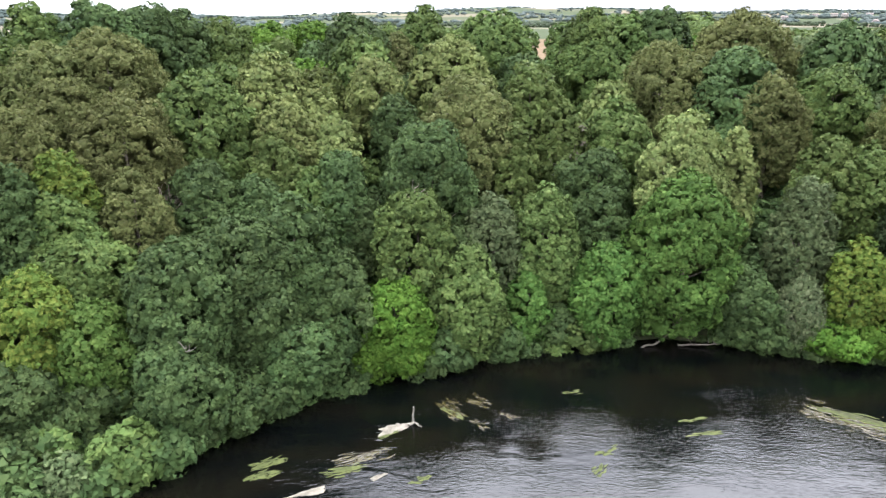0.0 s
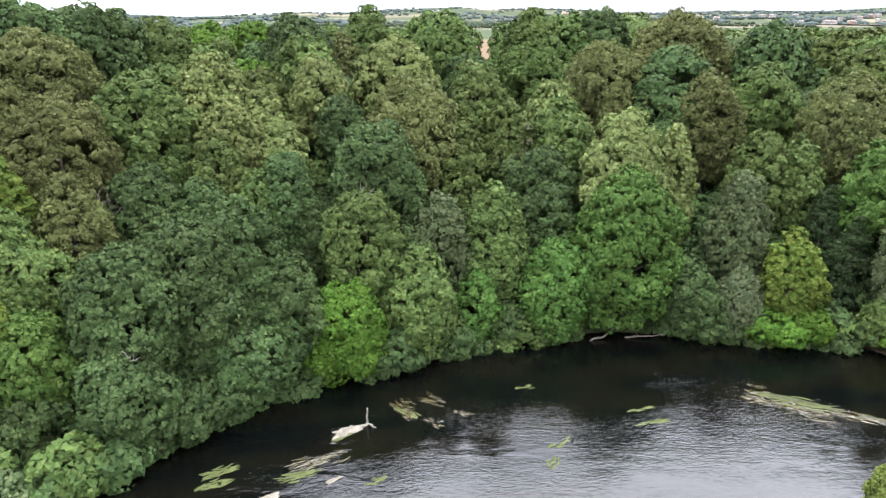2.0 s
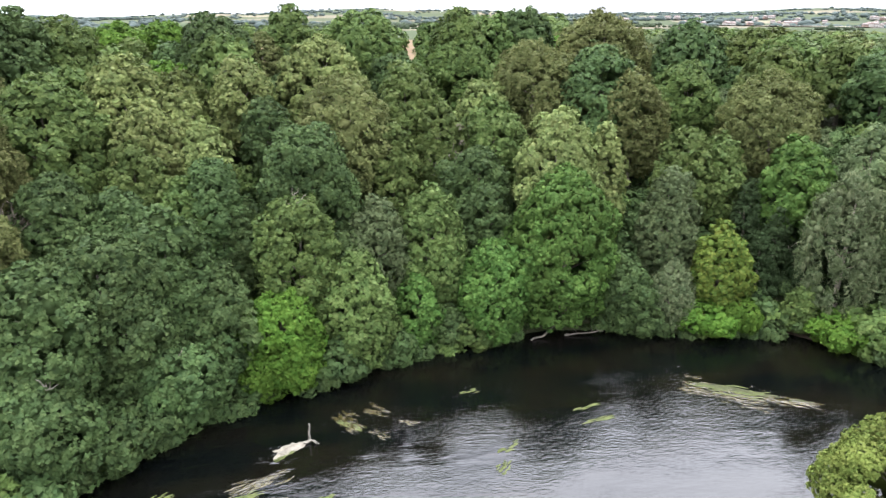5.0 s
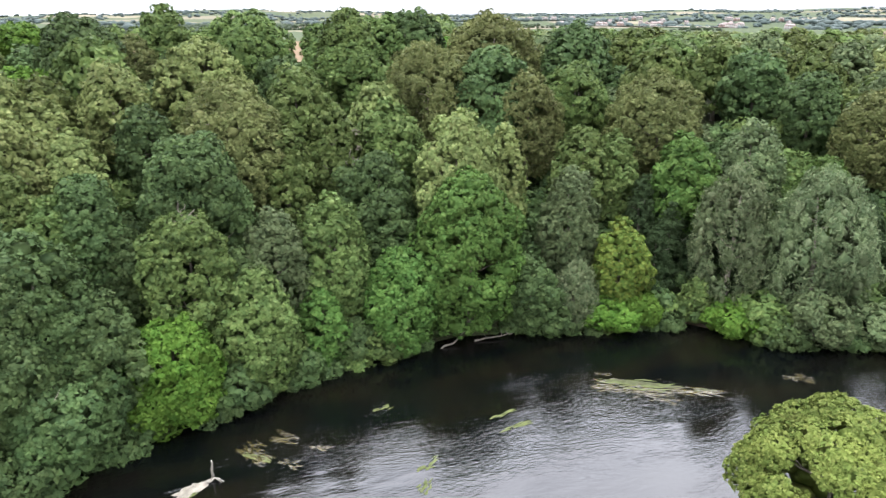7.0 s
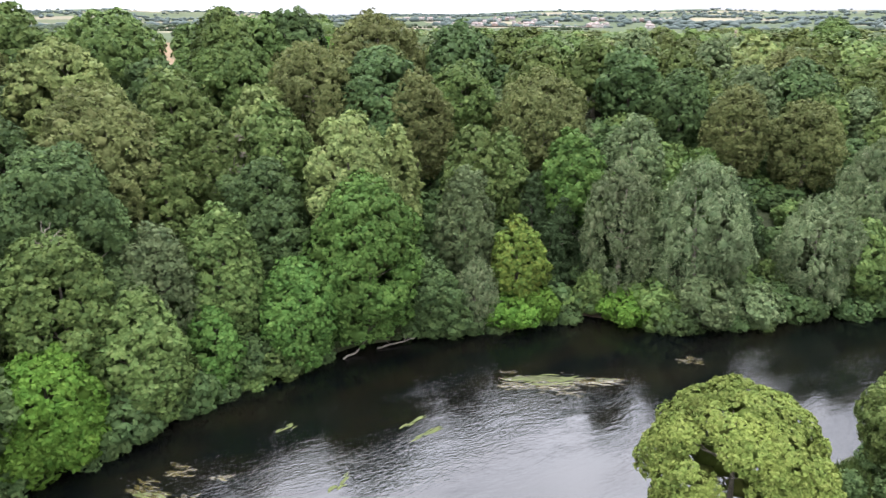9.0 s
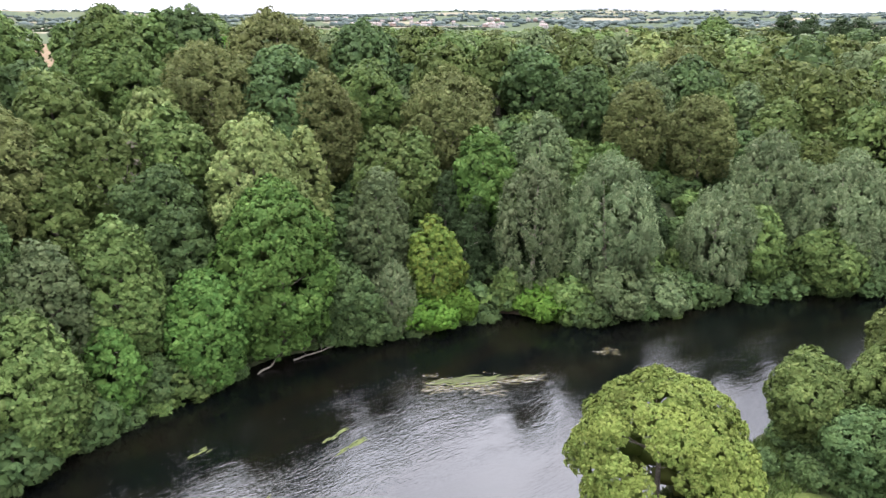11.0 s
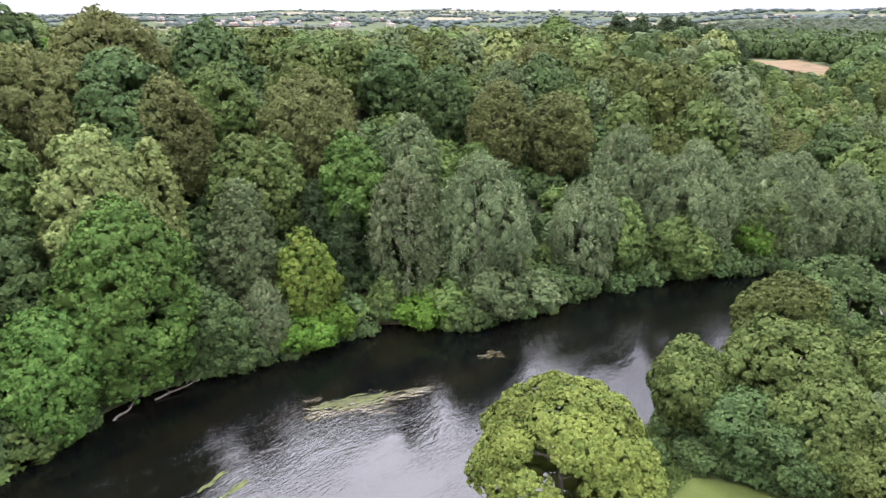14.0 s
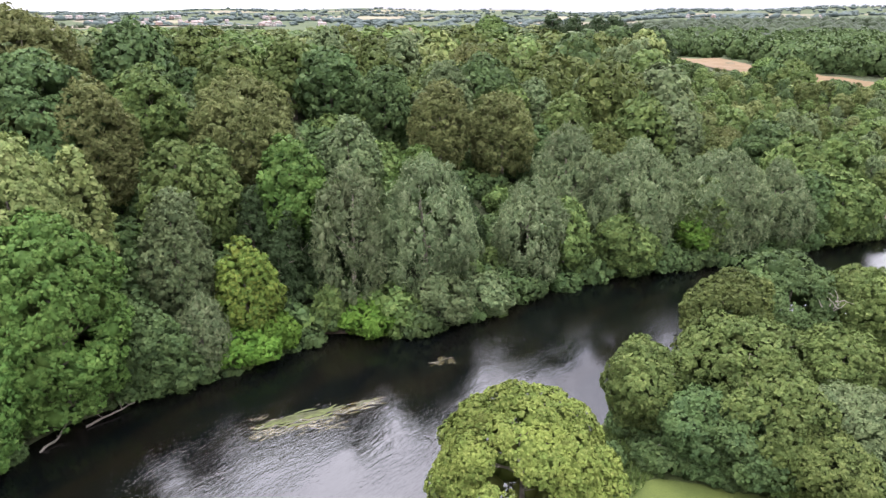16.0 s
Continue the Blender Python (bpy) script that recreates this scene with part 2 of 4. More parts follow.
def ground_height(px, py):
    """Height of the land: river bed, banks, wooded scarp, plateau and the hills beyond."""
    px, py = np.asarray(px, float), np.asarray(py, float)
    df, dn = seg_dist(px, py, FAR_BANK), -seg_dist(px, py, NEAR_BANK)
    rng = np.hypot(px, py)
    east = smooth(60, 150, px - 0.25 * py)
    top = 20 - 9 * east
    d = np.maximum(df, 0)
    rise = np.clip((d - 1) / (58 + 48 * east), 0, 1)
    scarp = 0.7 * smooth(0, 2.0, d) + (top - 0.7) * rise * (1.75 - 0.75 * rise)
    az = np.degrees(np.arctan2(px, py))
    scarp = scarp + (4 - 7 * smooth(14, 32, az)) * smooth(80, 300, d) * (1 - smooth(350, 900, rng))
    scarp = scarp + 13 * np.exp(-((px - 268) / 95) ** 2 - ((py - 175) / 70) ** 2)
    scarp = scarp * (1 - 0.75 * smooth(420, 900, rng))
    vale = smooth(66, 76, az) * smooth(110, 160, px)
    scarp = scarp * (1 - vale) + vale * (1.5 * smooth(0, 6, d) + 1.5 * smooth(10, 60, d) + 9.5 * smooth(205, 325, rng))
    lawn = 0.9 * smooth(0, 2.5, np.maximum(dn, 0)) + 0.02 * np.maximum(dn, 0)
    bed = -1.3 * smooth(0, 3, np.minimum(-df, -dn))
    h = np.where(df > 0, scarp, np.where(dn > 0, np.minimum(lawn, 6), bed))
    roll = 8 * np.sin(px / 410 + 1.0) * np.sin(py / 530 + 0.4) + 4 * np.sin(px / 170 + py / 230)
    land = np.maximum(df, dn) > 0
    h = h + np.where(land, smooth(450, 1200, rng) * (roll + 6), 0)
    hills = 42 * smooth(2300, 4300, rng) * (0.75 + 0.25 * np.sin(np.arctan2(px, py) * 9 + 0.5) + 0.14 * np.sin(np.arctan2(px, py) * 31))
    h = h + np.where(land, hills, 0)
    bumps = 0.35 * np.sin(px * 0.31 + 1.3 * np.sin(py * 0.17)) * np.sin(py * 0.27 + 0.8 * np.sin(px * 0.21))
    return h + np.where(land, bumps * smooth(1, 6, np.maximum(df, dn)), bumps * 0.4)


# ---- mesh helpers ----
def mesh_of(name, verts, faces, mat, shade_smooth=False):
    """A mesh from arrays: verts (n, 3) and faces (m, 3) or (m, 4)."""
    me = bpy.data.meshes.new(name)
    verts, faces = np.asarray(verts, np.float32), np.asarray(faces, np.int32)
    k = faces.shape[1]
    me.vertices.add(len(verts))
    me.vertices.foreach_set("co", verts.ravel())
    me.loops.add(faces.size)
    me.loops.foreach_set("vertex_index", faces.ravel())
    me.polygons.add(len(faces))
    me.polygons.foreach_set("loop_start", np.arange(0, faces.size, k, dtype=np.int32))
    if shade_smooth:
        me.polygons.foreach_set("use_smooth", np.ones(len(faces), bool))
    me.update(calc_edges=True)
    me.validate()
    me.materials.append(mat)
    return me


def child(name, me, parent, label=""):
    ob = new(name, me)
    ob.parent = parent
    return tagged(ob, label) if label else ob


def unit(v):
    return v / np.maximum(np.linalg.norm(v, axis=-1, keepdims=True), 1e-9)


_bm = bmesh.new()
bmesh.ops.create_icosphere(_bm, subdivisions=1, radius=1.0)
ICO_V = np.array([v.co[:] for v in _bm.verts])
ICO_F = np.array([[v.index for v in f.verts] for f in _bm.faces])
_bm.free()



def tube(points, radii, sides=7):
    """Vertices and triangles of a tapered tube along points."""
    pts, n = np.asarray(points, float), len(points)
    verts, faces = [], []
    for k in range(n):
        way = unit(pts[min(k + 1, n - 1)] - pts[max(k - 1, 0)])
        a = unit(np.cross(way, (0.31, 0.87, 0.38)))
        b = np.cross(way, a)
        for s in range(sides):
            w = 2 * math.pi * s / sides
            verts.append(pts[k] + radii[k] * (math.cos(w) * a + math.sin(w) * b))
    for k in range(n - 1):
        for s in range(sides):
            i, j = k * sides + s, k * sides + (s + 1) % sides
            faces += [(i, j, j + sides), (i, j + sides, i + sides)]
    faces += [((n - 1) * sides, (n - 1) * sides + s, (n - 1) * sides + s + 1) for s in range(1, sides - 1)]
    return np.array(verts), np.array(faces)


def joined(pieces):
    verts, faces, at = [], [], 0
    for v, f in pieces:
        verts.append(v)
        faces.append(f + at)
        at += len(v)
    return np.concatenate(verts), np.concatenate(faces)


def leaves(rng, pos, out, size, slim, droop, loose=0.42):
    """A pointed leaf for each place, facing roughly outwards."""
    n = len(pos)
    nrm = unit(out + loose * rng.normal(size=(n, 3)))
    t = unit(np.cross(nrm, rng.normal(size=(n, 3))) + np.array([0, 0, droop]))
    b = unit(np.cross(nrm, t))
    s = size * rng.uniform(0.6, 1.35, (n, 1))
    w = s * slim * rng.uniform(0.75, 1.25, (n, 1))
    v = np.stack([pos - t * s * 0.5 + b * w * 0.5, pos - t * s * 0.42 - b * w * 0.5, pos + t * s * 0.55], 1).reshape(-1, 3)
    return v, np.arange(3 * n).reshape(-1, 3)


def outline(style, f):
    """Breadth of a crown, as a share of its radius, at a share f of its height."""
    f = np.clip(f, 0, 1)
    mid, foot, power, blunt = {"dome": (0.42, 0.66, 2.2, 0.55), "egg": (0.36, 0.72, 2.1, 0.62), "cone": (0.20, 0.78, 1.2, 0.85),
                               "airy": (0.46, 0.50, 2.3, 0.60), "tall": (0.38, 0.76, 1.7, 0.66), "round": (0.38, 0.80, 2.3, 0.55)}[style]
    under = foot + (1 - foot) * np.sin(0.5 * math.pi * np.clip(f / mid, 0, 1))
    over = np.maximum(1 - np.clip((f - mid) / (1 - mid), 0, 1) ** power, 0) ** blunt
    return np.where(f < mid, under, over)


def crown_parts(seed, style, r, hgt, low, leaf=0.4, slim=0.9, cover=1.0, droop=-0.2, boss=0.30, heart=1.0, loose=0.34, most=24000, relief=0.55, wild=1.0):
    """A crown: rounded leafy bosses crowded on one outline, each covered by small domed sprays of leaves, dark and closed inside."""
    rng = np.random.default_rng(seed)
    span = hgt - low
    rho = float(np.clip(boss * r, 0.55, 2.3))
    inner, top = r - 0.12 * rho, span - 0.25 * rho
    # bosses spread evenly over the outline
    grid = np.linspace(0.0, 1.0, 121)
    ring = inner * outline(style, grid)
    strip = 2 * math.pi * 0.5 * (ring[1:] + ring[:-1]) * np.hypot(np.diff(ring), top / 120)
    grid, area = 0.5 * (grid[1:] + grid[:-1]), float(strip.sum())
    share = np.cumsum(strip) / area
    n = int(np.clip(1.9 * area / (math.pi * rho * rho), 12, 210))
    f = np.interp((np.arange(n) + rng.uniform(0.1, 0.9, n)) / n, share, grid)
    a = np.arange(n) * 2.39996 + rng.normal(size=n) * 0.35
    ph = rng.uniform(0, 6.28, 3)

    def bulge(ang, part):
        return 1 + wild * (0.10 * np.sin(ang + ph[0]) + 0.09 * np.sin(2 * ang + ph[1] + 3 * part) + 0.08 * np.sin(6 * part + ph[2] + 3 * ang))

    q = inner * outline(style, f) * bulge(a, f) * rng.uniform(1 - 0.20 * relief * wild, 1 + 0.09 * relief * wild, n)
    slope = (outline(style, f + 0.03) - outline(style, f - 0.03)) * inner / (0.06 * max(top, 0.1))
    ways = unit(np.stack([np.cos(a), np.sin(a), -slope], 1))
    size = rho * rng.uniform(0.68, 1.28, n)
    lift = wild * rng.uniform(-0.07, 0.045, n) * top * f
    cen = np.stack([q * np.cos(a), q * np.sin(a), low + top * f + lift], 1) - ways * size[:, None] * (1 - 0.4 * relief)
    tallness = {"tall": 1.45, "airy": 0.78, "dome": 0.84, "egg": 0.9, "cone": 0.6, "round": 0.85}[style]
    rad = np.stack([size, size * rng.uniform(0.85, 1.15, n), size * tallness], 1)
    # sprays on the outer sides of the bosses
    width = 0.95 * leaf
    open_way = unit(ways + np.array([0, 0, 0.55]))
    skin = size ** 2 * (0.5 + 0.5 * tallness)
    tries = int(min(4.5 * cover * 4 * math.pi * skin.sum() / (math.pi * width * width) / 2, 40000))
    k = rng.choice(n, tries, p=skin / skin.sum())
    d = unit(rng.normal(size=(tries, 3)) + 0.3 * open_way[k])
    pos = cen[k] + d * rad[k]
    free = ((d * open_way[k]).sum(1) > -0.12) & (pos[:, 2] > low - 0.2)
    for m in range(n):
        free &= (k == m) | ((((pos - cen[m]) / rad[m]) ** 2).sum(1) > 0.88)
    want = int(min(most / 9, cover * free.mean() * 4 * math.pi * skin.sum() / (math.pi * width * width)))
    pick = np.flatnonzero(free)[:want]
    k, pos = k[pick], pos[pick]
    nrm = unit(unit(d[pick] / rad[k]) + (1.1 - 0.75 * relief) * ways[k] + np.array([0, 0, 0.12]))
    pos = pos + nrm * rng.uniform(-0.7, 0.6, (len(pick), 1)) * width
    # leaves of a spray: a small dome
    each = 9
    cnt = len(pick) * each
    nn, cc = np.repeat(nrm, each, 0), np.repeat(pos, each, 0)
    off = rng.normal(size=(cnt, 3))
    off = unit(off - (off * nn).sum(1, keepdims=True) * nn) * np.sqrt(rng.uniform(0.02, 1.0, (cnt, 1)))
    dist = np.linalg.norm(off, axis=1, keepdims=True)
    stretch = np.array([0.75, 0.75, 1.7]) if style == "tall" else np.array([1.0, 1.0, 0.9])
    lv, lf = leaves(rng, cc + off * width * stretch + nn * width * (0.32 - 0.5 * dist ** 2), unit(nn + 0.75 * off), leaf, slim, droop, loose)
    pieces = [(lv, lf)]
    if heart >= 1:
        for m in range(n):
            pieces.append((cen[m] + ICO_V * rad[m] * 0.6 * (1 + 0.10 * rng.normal(size=(len(ICO_V), 1))), ICO_F))
    elif heart > 0:
        pieces.append((np.array([0, 0, low + 0.45 * span]) + ICO_V * np.array([0.5 * r, 0.5 * r, 0.36 * span]), ICO_F))
    return joined(pieces)


def crown_mesh(name, seed, style, r, hgt, low, mat, **more):
    return mesh_of(name, *crown_parts(seed, style, r, hgt, low, **more), mat)


def trunk_mesh(name, seed, hgt, r, mat, limbs=6, bare=0.0, sides=7):
    """A tapered, slightly leaning trunk with limbs; bare limbs reach out of the crown."""
    rng = np.random.default_rng(seed + 5)
    base = 0.055 * hgt ** 0.85 * 0.5 + 0.05
    ks = np.linspace(0, 1, 7)
    lean = rng.normal(size=2) * 0.03 * hgt
    axis = np.stack([lean[0] * ks ** 1.5, lean[1] * ks ** 1.5, -0.35 + (0.8 * hgt + 0.35) * ks], 1)
    pieces = [tube(axis, base * (1 - 0.82 * ks) * (1 + 0.6 * np.exp(-12 * ks)), sides)]
    for k in range(limbs):
        f = rng.uniform(0.3, 0.85)
        a = k * 2.4 + rng.uniform(-0.4, 0.4)
        start = np.array([np.interp(f, ks, axis[:, 0]), np.interp(f, ks, axis[:, 1]), np.interp(f, ks, axis[:, 2])])
        reach = r * rng.uniform(0.55, 0.8) * (1 + bare)
        u = np.linspace(0, 1, 5)[:, None]
        way = np.array([math.cos(a), math.sin(a), 0])
        line = start + u * reach * way + np.array([0, 0, 1]) * (u ** 1.3) * reach * rng.uniform(0.4, 0.9)
        line += 0.06 * reach * rng.normal(size=line.shape) * u
        if not bare:
            line[:, 2] = np.minimum(line[:, 2], 0.78 * hgt)
        pieces.append(tube(line, base * 0.42 * (1 - 0.85 * u[:, 0]), max(3, sides - 3)))
    v, f = joined(pieces)
    return mesh_of(name, v, f, mat, True)


def height_at(x, y):
    return float(ground_height(x, y))


STYLE = {"D": "dome", "M": "dome", "L": "egg", "B": "dome", "Y": "egg", "P": "egg", "O": "dome", "G": "tall", "W": "egg",
         "K": "cone", "N": "dome", "A": "dome", "S": "egg", "E": "dome"}
LABEL = {
    "D": ("dark green broadleaf tree with dense tufted crown", "tree"),
    "M": ("mid green broadleaf tree in full leaf", "tree"),
    "L": ("light green broadleaf tree with rounded crown", "tree"),
    "B": ("lime green leafy tree, brighter than its neighbours", "tree"),
    "Y": ("yellow-green tree with pointed crown turning at the top", "tree"),
    "P": ("pale green tree with creamy seed clusters", "tree"),
    "O": ("olive brown broadleaf tree with fine feathery foliage", "tree"),
    "G": ("silver grey-green willow with upright feathery plumes", "tree"),
    "W": ("grey-green broadleaf tree with dull leaves", "tree"),
    "K": ("very dark green conifer in the wood", "tree"),
    "N": ("withered brown half-dead tree with bare twigs", "tree"),
    "E": ("warm mid green broadleaf tree with tufted crown", "tree"),
    "S": ("fresh green broadleaf tree in full leaf", "tree"),
    "A": ("yellow-green ash tree on the near bank", "tree"),
}
BOSS = {"D": 0.34, "M": 0.28, "L": 0.24, "B": 0.30, "Y": 0.26, "P": 0.24, "O": 0.22, "G": 0.17, "W": 0.26, "K": 0.24, "A": 0.24, "S": 0.27, "E": 0.28}
TREES = []          # x, y, radius of all planted trees
count = 0


def tree(x, y, hgt, r, kind, low=None, group="woodland trees", leaf=0.45, cover=1.0, style=None, sink=0.0, label=None, most=24000, boss=None, wild=1.0):
    """One tree of its own mesh, standing on the land."""
    global count
    count += 1
    root = new("tree", None)
    root.location = (x, y, height_at(x, y) - sink)
    root.rotation_euler = (0, 0, count * 1.7)
    text, cat = LABEL[kind]
    tagged(root, label or text, cat, group)
    hgt = hgt + sink
    low = 0.22 * hgt if low is None else low
    slim, droop = {"G": (0.30, 0.9), "O": (0.60, -0.3), "K": (0.45, -0.8), "W": (0.62, -0.2)}.get(kind, (0.92, -0.2))
    leaf *= {"G": 1.15, "O": 0.9}.get(kind, 1.0)
    child("trunk", trunk_mesh("trunk", count, hgt, r, DEADWOOD if kind == "N" else BARK, (3 if hgt < 5 else 6) if kind != "N" else 14, 0.5 if kind == "N" else 0.0,
                              4 if hgt < 5 else 6), root)
    child("crown", crown_mesh("crown", count, style or STYLE[kind], r, hgt, low, LEAVES[kind], leaf=leaf, slim=slim,
                              cover=cover * {"N": 0.05, "G": 1.5}.get(kind, 1.0), heart=0.0 if kind == "N" else 1.0, droop=droop, most=most,
                              boss=boss or BOSS.get(kind, 0.30), wild=wild, relief={"D": 0.9, "A": 0.9, "G": 0.7, "K": 1.0}.get(kind, 0.6), loose=0.55 if kind in "GO" else 0.36), root)
    TREES.append((x, y, r))
    return root


# ---- the land: one sheet to the horizon ----
def spread(lo, hi, mid, n, fine):
    """Grid lines, close together about mid and wide apart far away."""
    a = np.linspace(-1, 1, n)
    k = 6.5
    s = np.sinh(k * a) / np.sinh(k)
    out = np.where(s < 0, mid + s * (mid - lo), mid + s * (hi - mid))
    return out + fine * a * 60 * np.exp(-(a * 3) ** 2)


gx, gy = spread(-4600, 4600, 40, 210, 1.0), spread(-1500, 4700, 60, 210, 1.0)
gx, gy = np.sort(gx), np.sort(gy)
mx, my = np.meshgrid(gx, gy)
mz = ground_height(mx, my)
cols = len(gx)
ii = (np.arange(len(gy) - 1)[:, None] * cols + np.arange(cols - 1)[None, :]).ravel()
quads = np.stack([ii, ii + 1, ii + cols + 1, ii + cols], 1)
ground = new("ground", mesh_of("ground", np.stack([mx, my, mz], -1).reshape(-1, 3), quads, SOIL, True))
ground.data.materials.append(FARM)
qx, qy = mx.ravel()[quads].mean(1), my.ravel()[quads].mean(1)
far_land = (np.hypot(qx, qy) > 360) | ((qx < 75) & (qy > 148))
ground.data.polygons.foreach_set("material_index", far_land.astype(np.int32))
tagged(ground, "dark leaf-strewn woodland floor, sloping up from the river", "ground", kind="structure")


def draped(name, outline, mat, label, category, lift=0.06, step=3.0, kind="structure"):
    """A patch of other cover laid on the land inside an outline."""
    o = np.array(outline, float)
    bm = bmesh.new()
    face = bm.faces.new([bm.verts.new((x, y, 0)) for x, y in outline])
    lo, hi = o.min(0), o.max(0)
    for axis in (0, 1):
        for c in np.arange(lo[axis] + step, hi[axis], step):
            no = (1, 0, 0) if axis == 0 else (0, 1, 0)
            co = (c, 0, 0) if axis == 0 else (0, c, 0)
            bmesh.ops.bisect_plane(bm, geom=bm.verts[:] + bm.edges[:] + bm.faces[:], plane_co=co, plane_no=no)
    xy = np.array([v.co[:2] for v in bm.verts])
    z = ground_height(xy[:, 0], xy[:, 1]) + lift
    for v, h in zip(bm.verts, z):
        v.co.z = h
    bmesh.ops.recalc_face_normals(bm, faces=bm.faces)
    me = bpy.data.meshes.new(name)
    bm.to_mesh(me)
    bm.free()
    me.materials.append(mat)
    return tagged(new(name, me), label, category, kind=kind)


# ---- the river ----
def water_material():
    m, n, l, b = material("river_water", 0.08, 0.5)
    b.inputs["IOR"].default_value = 1.45
    co, mp = n.new("ShaderNodeTexCoord"), n.new("ShaderNodeMapping")
    mp.inputs["Rotation"].default_value = (0, 0, 0.55)
    mp.inputs["Scale"].default_value = (0.35, 1.0, 1.0)
    l.new(co.outputs["Object"], mp.inputs["Vector"])
    bed = n.new("ShaderNodeTexNoise")
    bed.inputs["Scale"].default_value, bed.inputs["Detail"].default_value = 0.22, 5
    l.new(mp.outputs["Vector"], bed.inputs["Vector"])
    ramp = n.new("ShaderNodeValToRGB")
    ramp.color_ramp.elements[0].position, ramp.color_ramp.elements[1].position = 0.42, 0.68
    ramp.color_ramp.elements[0].color, ramp.color_ramp.elements[1].color = (0.0010, 0.0013, 0.0014, 1), (0.0032, 0.0027, 0.0018, 1)
    l.new(bed.outputs["Fac"], ramp.inputs["Fac"])
    l.new(ramp.outputs["Color"], b.inputs["Base Color"])
    n_b2 = n.new("ShaderNodeBump")
    rip, swell, calm = n.new("ShaderNodeTexNoise"), n.new("ShaderNodeTexNoise"), n.new("ShaderNodeTexNoise")
    rip.inputs["Scale"].default_value, rip.inputs["Detail"].default_value = 4.6, 4
    rip.inputs["Distortion"].default_value = 0.7
    swell.inputs["Distortion"].default_value = 0.5
    swell.inputs["Scale"].default_value, swell.inputs["Detail"].default_value = 0.5, 3
    calm.inputs["Scale"].default_value, calm.inputs["Detail"].default_value = 0.13, 3
    for q in (rip, swell, calm):
        l.new(mp.outputs["Vector"], q.inputs["Vector"])
    cr = n.new("ShaderNodeMapRange")
    cr.inputs[1].default_value, cr.inputs[2].default_value, cr.inputs[3].default_value, cr.inputs[4].default_value = 0.40, 0.62, 0.25, 1.5
    l.new(calm.outputs["Fac"], cr.inputs[0])
    away, rif = n.new("ShaderNodeVectorMath"), n.new("ShaderNodeMapRange")
    away.operation = "DISTANCE"
    away.inputs[1].default_value = (-13, 55.5, 0)
    l.new(co.outputs["Object"], away.inputs[0])
    l.new(away.outputs["Value"], rif.inputs[0])
    rif.inputs[1].default_value, rif.inputs[2].default_value, rif.inputs[3].default_value, rif.inputs[4].default_value = 5, 14, 2.6, 0.4
    l.new(rif.outputs[0], n_b2.inputs["Strength"])
    mul = n.new("ShaderNodeMath")
    mul.operation = "MULTIPLY"
    l.new(rip.outputs["Fac"], mul.inputs[0])
    l.new(cr.outputs[0], mul.inputs[1])
    b1, b2 = n.new("ShaderNodeBump"), n_b2
    b1.inputs["Strength"].default_value, b1.inputs["Distance"].default_value = 0.5, 0.05
    b2.inputs["Distance"].default_value = 0.1
    l.new(mul.outputs[0], b1.inputs["Height"])
    l.new(swell.outputs["Fac"], b2.inputs["Height"])
    l.new(b2.outputs["Normal"], b1.inputs["Normal"])
    l.new(b1.outputs["Normal"], b.inputs["Normal"])
    return m


WATER = water_material()
river = new("water", mesh_of("water", [(-130, -130, 0), (420, -130, 0), (420, 90, 0), (-130, 90, 0)], [(0, 1, 2, 3)], WATER))
tagged(river, "dark peaty river water with ripples and sky reflections", "river", kind="structure")

# ---- trees named one by one ----
OAKS = [(-34.7, 52.9, 10.9, 4.0, "Y"), (-30.5, 53.6, 9.0, 4.1, "S"), (-23.7, 56.4, 15.0, 4.7, "D"), (-19.3, 60.9, 15.9, 6.0, "D"), (-15.2, 64.0, 16.9, 4.6, "D"),
        (-11.0, 64.5, 12.5, 3.9, "D"), (-14.6, 61.6, 8.9, 5.5, "D"), (-23.3, 52.7, 8.9, 4.8, "D"), (-19.4, 55.6, 5.0, 4.4, "D"), (-34.8, 49.2, 5.9, 3.4, "D"),
        (-30.3, 51.3, 4.9, 3.1, "D")]
BANK = [(-5.1, 65.4, 10.2, 4.3, "B"), (2.7, 68.4, 12.0, 4.6, "L"), (9.3, 70.3, 8.9, 2.9, "S"), (12.3, 70.9, 4.8, 3.0, "D"), (19.0, 71.7, 12.0, 4.2, "S"),
        (27.2, 72.8, 18.9, 6.1, "S"), (33.8, 70.7, 9.4, 3.4, "D"), (39.1, 69.5, 8.2, 2.9, "G"), (44.9, 69.2, 11.4, 3.4, "Y"), (-5.6, 64.9, 5.7, 5.1, "B"),
        (43.2, 68.1, 4.2, 4.0, "B"), (46.8, 67.0, 4.1, 2.7, "B")]
FRONT = [(-2.9, 70.4, 15.5, 4.8, "M"), (1.7, 71.8, 11.0, 2.9, "D"), (5.6, 72.4, 15.0, 3.4, "W"), (11.5, 73.2, 16.4, 4.0, "L"), (28.1, 78.9, 21.0, 5.8, "P"),
        (34.5, 79.6, 18.0, 2.6, "P"), (40.7, 73.9, 15.4, 3.7, "W"), (-13.7, 72.7, 13.9, 3.7, "M"), (-11.3, 73.5, 16.0, 3.4, "D"), (-8.6, 72.4, 12.0, 2.8, "D"),
        (-20.1, 71.3, 13.0, 3.9, "D"), (-25.3, 69.8, 14.0, 4.1, "D"), (19.0, 77.4, 13.0, 2.9, "D")]
